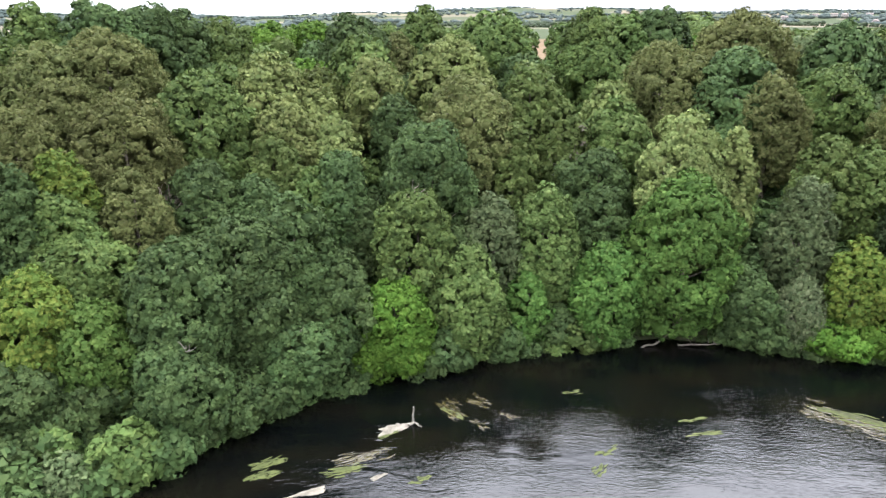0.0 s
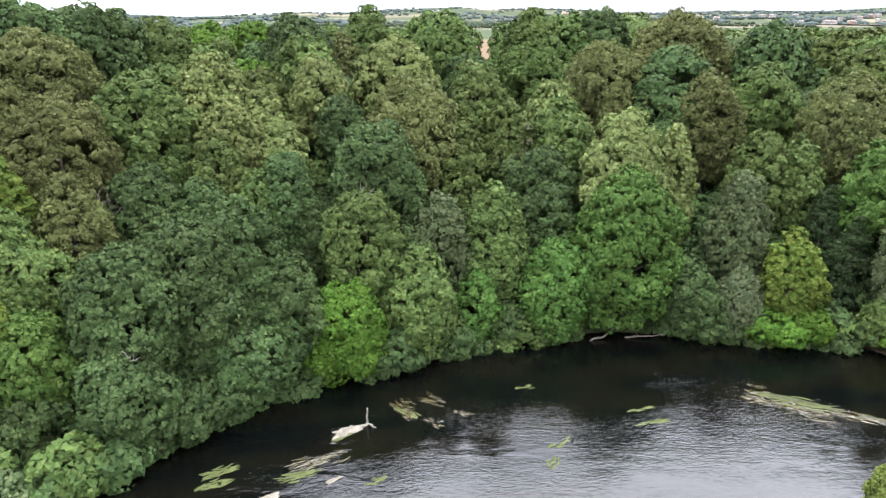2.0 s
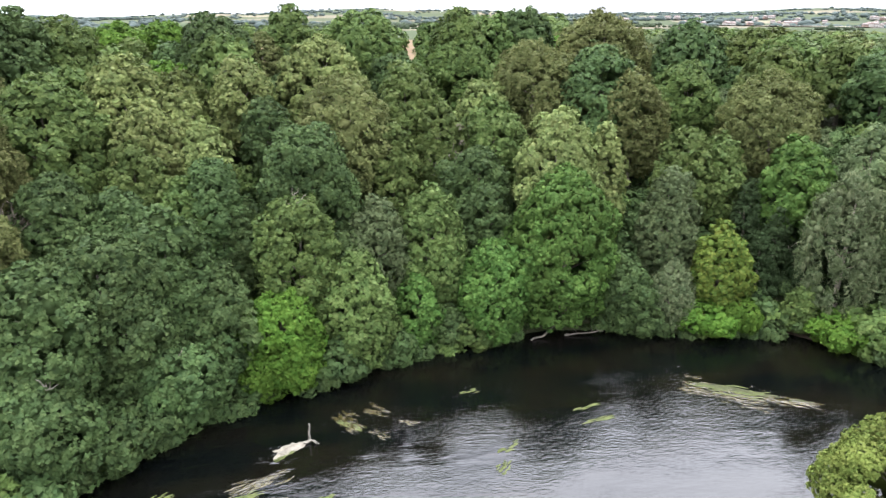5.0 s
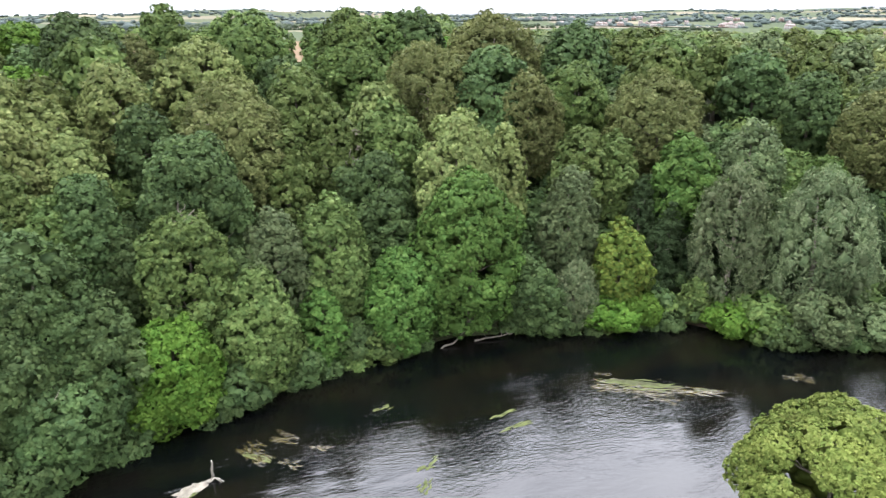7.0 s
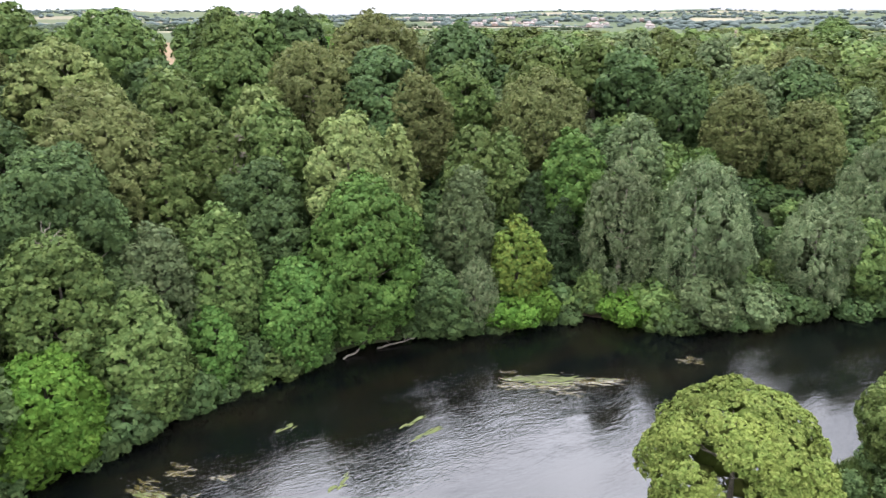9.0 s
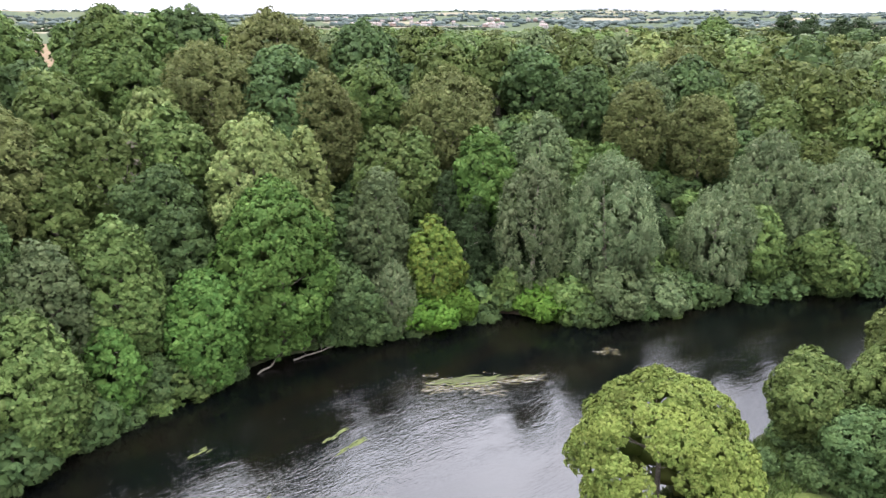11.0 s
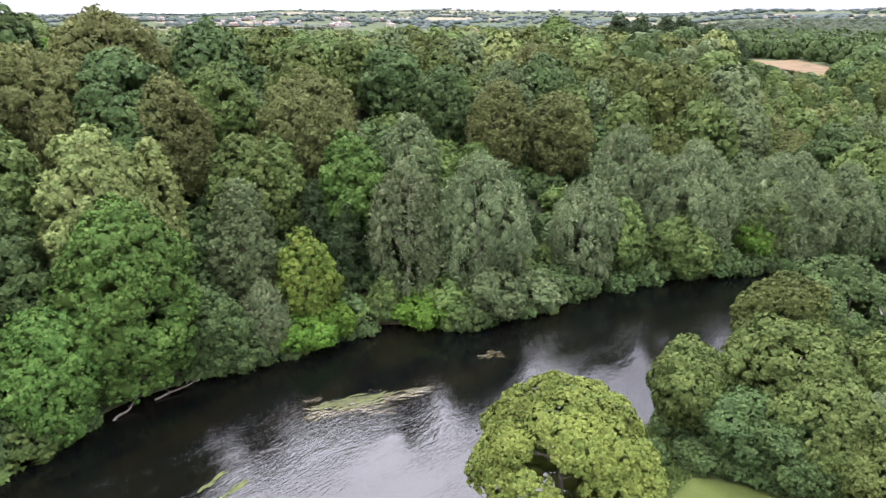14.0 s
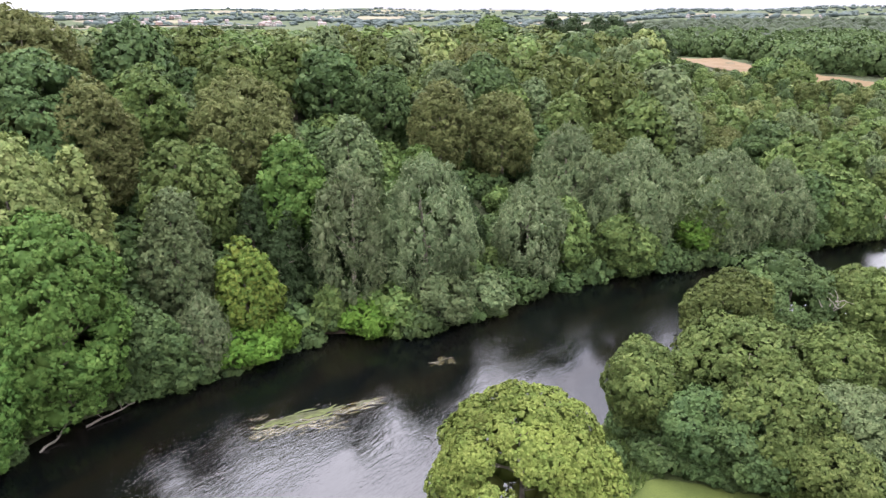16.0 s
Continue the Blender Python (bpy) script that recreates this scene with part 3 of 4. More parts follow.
MID = [(-1.5, 77.9, 17.9, 5.6, "D"), (2.9, 87.8, 19.0, 6.9, "O"), (8.9, 85.0, 15.0, 3.0, "L"), (12.1, 94.5, 18.0, 5.1, "L"), (15.1, 89.7, 15.0, 4.2, "L"),
        (18.8, 82.3, 14.0, 4.3, "D"), (22.3, 89.5, 16.0, 4.9, "L"), (31.3, 100.3, 18.0, 7.1, "O"), (24.4, 98.8, 14.0, 4.6, "P"), (24.9, 115.2, 15.0, 6.4, "M"),
        (40.5, 96.8, 18.0, 6.7, "D"), (43.2, 91.4, 17.0, 5.1, "O"), (46.0, 81.0, 14.9, 3.8, "L"), (50.5, 80.0, 14.0, 3.1, "L")]
LEFT = [(-45.0, 79.2, 18.0, 5.5, "O"), (-40.4, 84.4, 19.0, 6.6, "O"), (-34.1, 72.8, 17.0, 5.9, "O"), (-41.1, 74.8, 16.0, 5.1, "O"), (-41.2, 66.2, 16.0, 4.3, "O"),
        (-36.2, 63.6, 15.0, 3.2, "Y"), (-36.2, 61.6, 12.0, 3.4, "M"), (-31.3, 66.2, 13.0, 3.9, "O"), (-33.7, 60.1, 9.9, 4.9, "M"), (-38.9, 60.2, 14.0, 2.5, "D"),
        (-28.8, 81.8, 17.0, 6.2, "M"), (-22.8, 91.2, 17.0, 5.4, "P"), (-18.9, 82.0, 16.0, 4.5, "P"), (-13.0, 82.0, 15.0, 3.2, "P"), (-19.3, 76.8, 14.0, 3.7, "L"),
        (-28.2, 70.2, 10.0, 2.4, "N")]
SKYLINE = [(-51.4, 90.0, 19.0, 4.2, "M"), (-45.6, 94.0, 20.0, 5.5, "D"), (-41.8, 100.6, 19.5, 5.1, "D"), (-38.3, 105.6, 17.5, 4.3, "D"), (-34.8, 111.2, 16.5, 5.0, "M"),
        (-35.2, 115.9, 10.0, 4.2, "B"), (-43.6, 180.6, 13.5, 6.7, "B"), (-36.2, 194.5, 14.0, 7.2, "B"), (-15.4, 122.8, 16.0, 5.8, "D"), (-3.6, 129.3, 17.0, 4.3, "M"),
        (1.3, 109.7, 16.0, 6.1, "P"), (-9.8, 99.2, 15.0, 4.7, "P"), (-16.8, 92.5, 13.0, 3.5, "P"), (-23.6, 120.3, 9.0, 5.3, "B"), (8.8, 118.5, 18.0, 7.2, "M")]
SKYLINE2 = [(24.3, 118.0, 18.5, 5.0, "M"), (31.2, 121.3, 17.5, 3.5, "M"), (36.8, 124.6, 17.0, 5.8, "D"), (49.2, 118.2, 17.0, 7.8, "O"), (61.4, 109.9, 16.0, 5.6, "D"),
        (54.5, 98.3, 14.0, 5.5, "M"), (8.6, 115.1, 13.0, 4.1, "D"), (-8.4, 124.4, 13.0, 4.4, "O"), (22.3, 132.7, 14.0, 3.6, "M"), (66.9, 183.3, 10.0, 5.8, "B"),
        (-6.3, 91.0, 13.0, 3.3, "D"), (13.9, 121.3, 10.0, 3.4, "B")]
BANK_E = [(53.1, 65.0, 5.8, 1.6, "M"), (56.4, 61.8, 3.7, 3.9, "B"), (57.5, 65.1, 16.9, 4.3, "G"), (65.8, 60.4, 15.5, 5.7, "G"), (62.4, 56.2, 6.3, 3.7, "W"),
        (68.5, 53.9, 4.6, 4.0, "W"), (79.6, 53.3, 12.9, 5.0, "G"), (83.9, 50.1, 10.4, 3.9, "M"), (95.0, 44.4, 16.0, 6.1, "G"), (90.9, 44.1, 9.2, 4.9, "M"),
        (105.0, 36.0, 14.5, 5.8, "G")]
EAST1 = [(57.5, 74.7, 15.4, 4.8, "S"), (65.4, 71.8, 15.0, 4.1, "W"), (69.1, 64.3, 14.0, 3.3, "S"),
        (92.8, 53.9, 15.0, 4.8, "G"), (61.4, 86.4, 17.0, 6.7, "O"), (93.5, 65.5, 15.0, 4.9, "O"), (85.9, 72.0, 15.0, 4.6, "O"), (94.8, 77.5, 15.0, 4.6, "W"),
        (115.6, 82.7, 14.0, 6.1, "D"), (86.0, 82.6, 13.0, 4.5, "D"), (73.7, 61.1, 11.0, 3.0, "K")]
PINES = [(241.6, 128.8, 17.0, 7.2, "K"), (239.2, 119.5, 18.0, 8.5, "K"), (275.1, 124.4, 16.0, 8.5, "K"), (268.8, 114.6, 18.0, 8.7, "K"), (266.0, 104.9, 17.5, 8.0, "K"),
        (279.2, 102.6, 16.5, 9.4, "K"), (255.6, 120.8, 14.0, 7.5, "K"), (275.4, 112.5, 14.0, 7.8, "K"), (235.3, 150.9, 14.0, 7.4, "M")]
FAR_E = [(105.6, 34.7, 15.0, 6.2, "G"), (113.9, 28.5, 13.5, 4.7, "G"), (127.6, 28.1, 14.0, 6.1, "L"), (134.3, 34.1, 14.0, 5.5, "D"), (125.1, 20.4, 10.5, 6.3, "M"),
        (119.4, 24.7, 11.9, 3.9, "D"), (145.5, 23.7, 13.0, 3.6, "M"), (102.1, 35.8, 12.0, 3.7, "M"), (101.2, 37.4, 7.0, 3.3, "B"), (121.7, 23.0, 4.3, 5.0, "M")]
NEAR = [(52.2, 28.6, 8.5, 3.5, "E"), (62.8, 24.5, 12.5, 4.5, "E"), (58.2, 21.4, 10.0, 5.2, "L"), (71.2, 20.8, 12.5, 5.2, "D"), (73.8, 15.0, 11.5, 4.6, "E"),
        (52.6, 17.7, 8.4, 4.0, "E"), (55.4, 12.6, 7.5, 4.8, "W"), (62.3, 15.0, 9.5, 4.2, "E"), (49.3, 24.8, 2.6, 2.5, "D"), (51.0, 23.1, 6.5, 3.3, "D"),
        (51.0, 19.8, 5.9, 3.6, "D"), (51.6, 14.9, 5.9, 4.3, "E"), (52.7, 11.5, 5.4, 3.6, "W"), (49.7, 22.2, 2.2, 2.2, "D"), (50.8, 17.6, 1.7, 2.6, "M")]
ROOTS = {}
for rows, low in ((OAKS, 0.04), (BANK, 0.04), (FRONT, 0.12), (MID, 0.15), (LEFT, 0.15), (SKYLINE, 0.15), (SKYLINE2, 0.15), (BANK_E, 0.04),
                  (EAST1, 0.15), (PINES, 0.1), (FAR_E, 0.08), (NEAR, 0.06)):
    for x, y, h, r, kind in rows:
        far = math.hypot(x, y)
        style = "airy" if rows is NEAR and h > 5 else None
        ROOTS[(x, y)] = tree(x, y, h, r, kind, low * h, leaf=(0.27 if rows is NEAR else 0.36) if far < 85 else (0.48 if far < 125 else 0.7), style=style, wild=1.3 if rows is NEAR else 1.0)

# the ash on the near bank, and dark conifers behind the willows
tree(35.6, 30.8, 11.5, 6.3, "A", 0.8, "near bank trees", leaf=0.21, cover=1.05, most=60000, wild=0.75, boss=0.24)
for x, y, h, r in ((50.5, 70.0, 9, 2.6), (53.5, 71.5, 10, 2.8), (56.0, 69.0, 8, 2.6), (55.5, 74.5, 11, 2.8), (60.5, 68.5, 9, 2.8),
                   (52.0, 75.5, 11, 2.8), (63.0, 71.5, 11, 2.8), (73.0, 60.5, 8, 2.6), (59.5, 64.5, 6, 2.4)):
    tree(x, y, h, r, "K", 0.2, leaf=0.42)
for x, y, h, r, kind in ((274, 57, 9, 5.0, "D"), (278, 51.5, 10, 5.5, "L"), (270, 47, 8, 4.5, "M"), (281, 61, 9, 5.0, "M"), (270, 53, 8, 5.0, "L"), (268, 36, 6, 4.0, "D"), (271, 22, 7, 4.5, "L")):
    tree(x, y, h, r, kind, 0.5, leaf=0.8)
dead = tree(16.3, 87.5, 15.0, 3.0, "N", 5.0, leaf=0.5, label="bare grey dead tree among green crowns")



def twigs(root, at, count_of, reach, seed, mat, name, label):
    """Bare dead twigs growing out of a crown at a place in the world."""
    r = np.random.default_rng(seed)
    turn = Matrix.Rotation(-root.rotation_euler[2], 3, "Z")
    s = np.array(turn @ (Vector(at) - root.location))
    pieces = []
    for k in range(count_of):
        w = unit(np.array([r.normal(), r.normal(), abs(r.normal()) + 0.3]))
        u = np.linspace(0, 1, 5)[:, None]
        line = s + r.normal(size=3) * 0.25 * reach + u * w * reach * r.uniform(0.5, 1.1) + 0.08 * reach * r.normal(size=(5, 3)) * u
        pieces.append(tube(line, 0.07 * (1 - 0.8 * u[:, 0]), 4))
    child(name, mesh_of(name, *joined(pieces), mat, True), root, label)


def nearest_root(x, y):
    return ROOTS[min(ROOTS, key=lambda q: (q[0] - x) ** 2 + (q[1] - y) ** 2)]


twigs(nearest_root(-23.3, 52.7), (-21.8, 52.0, 9.0), 8, 1.2, 3, DEADWOOD, "dead_limb", "bleached bare limb")
twigs(nearest_root(-3.0, 71.2), (-3.0, 70.4, 17.2), 22, 1.8, 4, BARK, "dead_twigs", "brown leafless twigs")
twigs(nearest_root(-28.4, 70.5), (-28.4, 69.5, 16.5), 40, 3.0, 5, BARK, "dead_twigs", "brown leafless twigs")
twigs(nearest_root(73.8, 15.0), (69.0, 16.5, 9.6), 8, 1.7, 7, DEADWOOD, "dead_limb", "bleached bare limb")


# ---- shrubs along the water's edge ----
def along(line, step):
    """Places every step metres along a polyline."""
    p = np.array(line, float)
    seg = np.hypot(*(p[1:] - p[:-1]).T)
    run = np.concatenate([[0], np.cumsum(seg)])
    at = np.arange(0, run[-1], step)
    return np.stack([np.interp(at, run, p[:, 0]), np.interp(at, run, p[:, 1])], 1)


def prototypes(kinds, sizes, leaf, cover, tag, low=0.1):
    """A few trees or bushes, modelled once and copied."""
    made = []
    for kind, (h, r) in zip(kinds, sizes):
        root = tree(0, -400, h, r, kind, low * h, leaf=leaf, cover=cover, group=tag)
        TREES.pop()
        made.append((root, h, r))
    return made


def plant(proto, x, y, scale, turn, sink=0.0, tall=99.0):
    """A copy of a modelled tree, no taller than told."""
    root, h, r = proto
    ob = copy_thing(root, pose(x, y, height_at(x, y) - sink, 0, 0, turn))
    ob.scale = (scale, scale, min(scale * (0.92 + 0.16 * ((turn * 7) % 1)), tall / h))
    TREES.append((x, y, r * scale))
    return ob


rng = np.random.default_rng(11)
bush = prototypes("DMDMLBW", [(3.6, 2.2), (4.2, 2.3), (2.8, 2.0), (3.2, 2.4), (3.4, 2.0), (2.6, 1.8), (3.8, 2.2)], 0.46, 0.95, "bank bushes", 0.0)
for root, _, _ in bush:
    root.name = "bush"
    tagged(root, "leafy green bush overhanging the river bank", "bush")
for x, y in along(FAR_BANK[3:26], 2.3):
    if 50 < x < 55 or -32.2 < x < -31:
        continue
    small = 0.55 if any((x - q[0]) ** 2 + (y - q[1]) ** 2 < (0.6 * q[3]) ** 2 for q in (*BANK, *BANK_E)) else 1.0
    k = int(rng.choice(len(bush), p=[0.40, 0.10, 0.36, 0.08, 0.01, 0.03, 0.02]))
    back = 1.5 if 21.0 < x < 32.0 else 0.0          # the logs lie clear of the leaves
    plant(bush[k], x + rng.normal() * 0.5 + 0.35, y + rng.normal() * 0.4 - 0.8 + back, (0.6 if back else 1.0) * small * rng.uniform(0.8, 1.35), rng.uniform(0, 360), 0.3)
for x, y in along(NEAR_BANK[8:13], 3.0):
    plant(bush[int(rng.integers(0, 5))], x + 0.3, y - 1.0 + rng.normal() * 0.5, rng.uniform(0.45, 0.8), rng.uniform(0, 360), 0.2)
for x, y, s in ((46.4, 28.6, 0.5), (48.2, 26.4, 0.6), (47.2, 26.0, 0.35), (49.0, 23.6, 0.5), (48.9, 20.2, 0.45), (52.6, 30.0, 0.55), (50.8, 29.2, 0.4), (51.6, 27.4, 0.6), (49.6, 27.6, 0.35), (54.5, 28.5, 0.7), (53.0, 25.8, 0.8),
                (47.8, 28.9, 0.3), (45.5, 30.2, 0.35), (41.5, 31.0, 0.4), (-34.2, 46.2, 0.8), (-35.8, 43.5, 0.9), (-37.2, 40.5, 0.9), (-33.2, 48.2, 0.8), (-29.2, 49.6, 0.8), (-12.0, 64.8, 1.2), (-8.5, 65.2, 1.2),
                (-38.5, 44.5, 1.0), (-36.5, 48.0, 0.9), (34.0, 76.5, 1.4), (37.0, 77.0, 1.4), (35.5, 79.5, 1.5), (55.5, 24.0, 0.8), (56.5, 18.0, 0.9), (57.0, 13.5, 0.9)):
    plant(bush[int(rng.choice([0, 2]))], x, y, s, rng.uniform(0, 360), 0.1)
for n in range(620):            # undergrowth on the scarp
    x, y = rng.uniform(-45, 100), rng.uniform(45, 110)
    df = float(seg_dist(np.array(x), np.array(y), FAR_BANK))
    if 3 < df < 34 and not any((x - tx) ** 2 + (y - ty) ** 2 < (0.55 * tr + 0.5) ** 2 for tx, ty, tr in TREES):
        plant(bush[int(rng.choice([0, 1, 2, 3, 6]))], x, y, rng.uniform(0.8, 1.35), rng.uniform(0, 360), 0.2)

# low growth under the trees of the scarp
low_growth = [crown_parts(880 + j, "dome", 1.9, 2.4, 0.0, leaf=0.6, cover=0.8, boss=0.5, heart=0.5) for j in range(4)]
pieces = {"D": [], "M": []}
for n in range(1500):
    x, y = rng.uniform(-45, 112), rng.uniform(42, 112)
    df = float(seg_dist(np.array(x), np.array(y), FAR_BANK))
    if 0.8 < df < 38 and not any((x - tx) ** 2 + (y - ty) ** 2 < (0.38 * tr) ** 2 for tx, ty, tr in TREES) and \
            not any(abs(x - q[0][2, 0]) + abs(y - q[0][2, 1]) < 2.8 for q in pieces["D"] + pieces["M"]):
        v, f = low_growth[n % 4]
        s, turn = rng.uniform(0.8, 1.4), rng.uniform(0, 6.28)
        w = np.stack([v[:, 0] * math.cos(turn) - v[:, 1] * math.sin(turn), v[:, 0] * math.sin(turn) + v[:, 1] * math.cos(turn), v[:, 2]], 1) * s
        pieces["D" if rng.uniform() < 0.6 else "M"].append((w + np.array([x, y, height_at(x, y) - 0.2]), f))
for kind, parts_of in pieces.items():
    tagged(new("undergrowth", mesh_of("undergrowth", *joined(parts_of), LEAVES[kind])),
           "dense green undergrowth beneath the bank trees", "undergrowth", kind="stuff")

# ---- the rest of the wood ----
KINDS = "DMWOELWEPL"
SIZES = [(12, 4.0), (12.5, 4.2), (11, 3.8), (12.5, 4.6), (13, 4.0), (12, 4.0), (12, 3.8), (13.5, 4.8), (12.5, 4.2), (10.5, 4.2)]
wood = prototypes(KINDS, SIZES, 0.62, 0.85, "woodland trees", 0.15)
STUBBLE = [(366, 118), (376, 99), (330, 72), (312, 58), (302, 44), (296, 18), (272, 14), (274, 36), (277, 46), (291, 65), (314, 90)]


def in_poly(x, y, poly):
    hit, n = False, len(poly)
    for k in range(n):
        (ax, ay), (bx, by) = poly[k], poly[(k + 1) % n]
        if (ay > y) != (by > y) and x < (bx - ax) * (y - ay) / (by - ay) + ax:
            hit = not hit
    return hit


def field_edge(a):
    """How far off the near edge of the stubble field lies in a direction."""
    return float(np.interp(math.degrees(a), [72, 74, 77, 80.5, 83, 87], [388, 330, 300, 281, 278, 273]))


spots = []
for n in range(9000):
    a, d = rng.uniform(radians(-42), radians(98)), math.sqrt(rng.uniform(40 ** 2, 350 ** 2))
    x, y = d * math.sin(a), d * math.cos(a)
    df = float(seg_dist(np.array(x), np.array(y), FAR_BANK))
    if df < 4 or (x < 70 and d > 135) or in_poly(x, y, STUBBLE):
        continue
    s = rng.uniform(0.8, 1.15) * (1.0 if df > 30 else 0.85) * rng.choice([0.8, 1.0, 1.25]) * (1 + 0.30 * float(smooth(95, 220, d)))
    if x > 110 and math.degrees(a) > 70:
        s *= 0.62 if d < 170 else 0.42
        if d > field_edge(a) - 4 and math.degrees(a) > 71.5:
            continue
    tall = 36.0 - height_at(x, y) + rng.uniform(-3.5, 0) if d > 90 else 99.0
    if math.degrees(a) > 20 and d > 105:      # beyond the crest the wood stays below the brow
        tall = 34.8 - 0.015 * d - height_at(x, y) + rng.uniform(-2.5, 0.6)
        if math.degrees(a) > 71.5 and d > 150:      # below the stubble field only low growth
            tall = min(tall, 35.6 - 23.4 * d / field_edge(a) - height_at(x, y) + rng.uniform(-0.8, 1.2))
            s = min(s, max(0.3, tall / 9.0))
        if tall < (5 if math.degrees(a) < 71.5 else 1.5):
            continue
    near = 0.74 * 4.1 * s
    if any((x - tx) ** 2 + (y - ty) ** 2 < (near + 0.74 * tr) ** 2 for tx, ty, tr in TREES):
        continue
    TREES.append((x, y, 4.1 * s))
    k = int(rng.choice(len(wood), p=[0.12, 0.18, 0.07, 0.10, 0.14, 0.12, 0.06, 0.12, 0.04, 0.05]))
    spots.append((d, x, y, s, k, rng.uniform(0, 360), tall))
spots.sort()
SINGLE = 130
for d, x, y, s, k, turn, tall in spots[:SINGLE]:
    plant(wood[k], x, y, s, turn, 0.3, tall)

# farther crowns, past counting, joined by kind
far_wood = {}
for d, x, y, s, k, turn, tall in spots[SINGLE:]:
    far_wood.setdefault(KINDS[k], []).append((x, y, s, turn, tall))
for kind, rows in far_wood.items():
    shapes = [crown_parts(900 + j, "round", 4.3, 12.5, 1.0, leaf=0.66, cover=0.7, boss=0.36, loose=0.25, heart=0.5) for j in range(4)]
    coarse = [crown_parts(920 + j, "round", 4.3, 12.5, 1.0, leaf=0.78, cover=0.68, boss=0.40, loose=0.22, heart=0.5) for j in range(4)]
    pieces = []
    for j, (x, y, s, turn, tall) in enumerate(rows):
        v, f = (shapes if math.hypot(x, y) < 165 else coarse)[j % 4]
        c, q = math.cos(turn), math.sin(turn)
        w = np.stack([v[:, 0] * c - v[:, 1] * q, v[:, 0] * q + v[:, 1] * c, v[:, 2] * min(0.9 + 0.2 * ((turn * 3) % 1), tall / (12.5 * s))], 1) * s
        pieces.append((w + np.array([x, y, height_at(x, y) - 0.4]), f))
    ob = new("distant_trees", mesh_of("distant_trees", *joined(pieces), LEAVES[kind]))
    tagged(ob, "mixed green treetops of the distant wood", "wood", kind="stuff")
for protos in (bush, wood):
    for root, _, _ in protos:
        for ob in (*root.children_recursive, root):
            bpy.data.objects.remove(ob)

# ---- open land ----
draped("lawn", [(41, 23.5), (44.2, 26.6), (46.4, 24.8), (48.0, 21.8), (48.8, 17.6), (50, 5), (60, -15), (30, -8), (28, 8)], LAWN,
       "mown green lawn on the near bank", "lawn", 0.16, 2.0)
draped("bank_grass", [(32.5, 27.5), (36, 31.5), (45, 31.6), (53, 30.6), (66, 27.4), (82, 19), (100, 8), (90, -10), (60, -20), (25, -12), (20, 8)], ROUGH_GRASS,
       "rough unmown grass along the near bank", "grass", 0.025, 2.0)
draped("stubble_field", STUBBLE, STRAW, "golden stubble field on the hillside", "field", 0.4, 8.0)
draped("plateau_field", [(-80, 150), (70, 150), (110, 210), (140, 330), (-60, 330), (-120, 240)], STRAW,
       "pale stubble field beyond the wood", "field", 0.4, 12.0)
draped("corn_field", [(640, 900), (760, 860), (960, 1060), (900, 1220), (700, 1230)], PALE, "pale ripe corn field in the distance", "field", 1.5, 40.0)
draped("earth_path", [(-33.6, 49.2), (-31.6, 50.6), (-30.7, 50.3), (-32.6, 48.7)], GRAVEL,
       "worn bare earth path on the bank", "path", 0.06, 0.7)
draped("mud_bank", [(49, 67.0), (52.5, 65.9), (57, 62.5), (56, 61.6), (51.5, 64.6), (48, 66)], MUD, "bare reddish mud bank at the water's edge", "bank", 0.08, 0.5)
draped("sand_bank", [(129, 17.5), (150, 12), (150, 9), (131, 14.6)], MUD, "bare sandy bank on the river bend", "bank", 0.25, 2.0)


def lumps(rng, places, sizes, flat=0.8):
    """Rough rounded crowns for woods and hedges seen from afar."""
    out = []
    for (x, y), s in zip(places, sizes):
        v = ICO_V * (1 + 0.22 * rng.normal(size=(len(ICO_V), 1))) * s * np.array([1, 1, flat])
        out.append((v + np.array([x, y, height_at(x, y) + 0.35 * s]), ICO_F))
    return joined(out)


def in_view(a, d):
    return np.stack([d * np.sin(a), d * np.cos(a)], 1)


rng = np.random.default_rng(23)
# hedges and copses of the middle distance
pl, sz = [], []
for n in range(46):
    a, d = rng.uniform(radians(-40), radians(98)), rng.uniform(380, 1500)
    way = rng.choice([0.5, 2.1]) + rng.normal() * 0.15
    n_l = int(rng.integers(24, 76))
    k = (np.arange(n_l) - n_l / 2) * 4.5
    p = np.array([d * math.sin(a), d * math.cos(a)]) + k[:, None] * np.array([math.cos(way), math.sin(way)]) + rng.normal(size=(n_l, 2)) * 1.5
    pl.append(p)
    sz.append(rng.uniform(2.2, 4.8, n_l))
for n in range(60):
    a, d = rng.uniform(radians(-40), radians(98)), rng.uniform(400, 1700)
    n_l = int(rng.integers(16, 90))
    pl.append(np.array([d * math.sin(a), d * math.cos(a)]) + rng.normal(size=(n_l, 2)) * rng.uniform(12, 45))
    sz.append(rng.uniform(3.5, 6.5, n_l))
pl, sz = np.concatenate(pl), np.concatenate(sz)
keep = (np.hypot(pl[:, 0], pl[:, 1]) > 520) & ~np.array([560 < p[0] < 980 and 800 < p[1] < 1250 for p in pl])
tagged(new("hedges_and_copses", mesh_of("hedges_and_copses", *lumps(rng, pl[keep], sz[keep]), LEAVES["F"])),
       "hedgerows and small woods between distant fields", "hedgerow", kind="stuff")
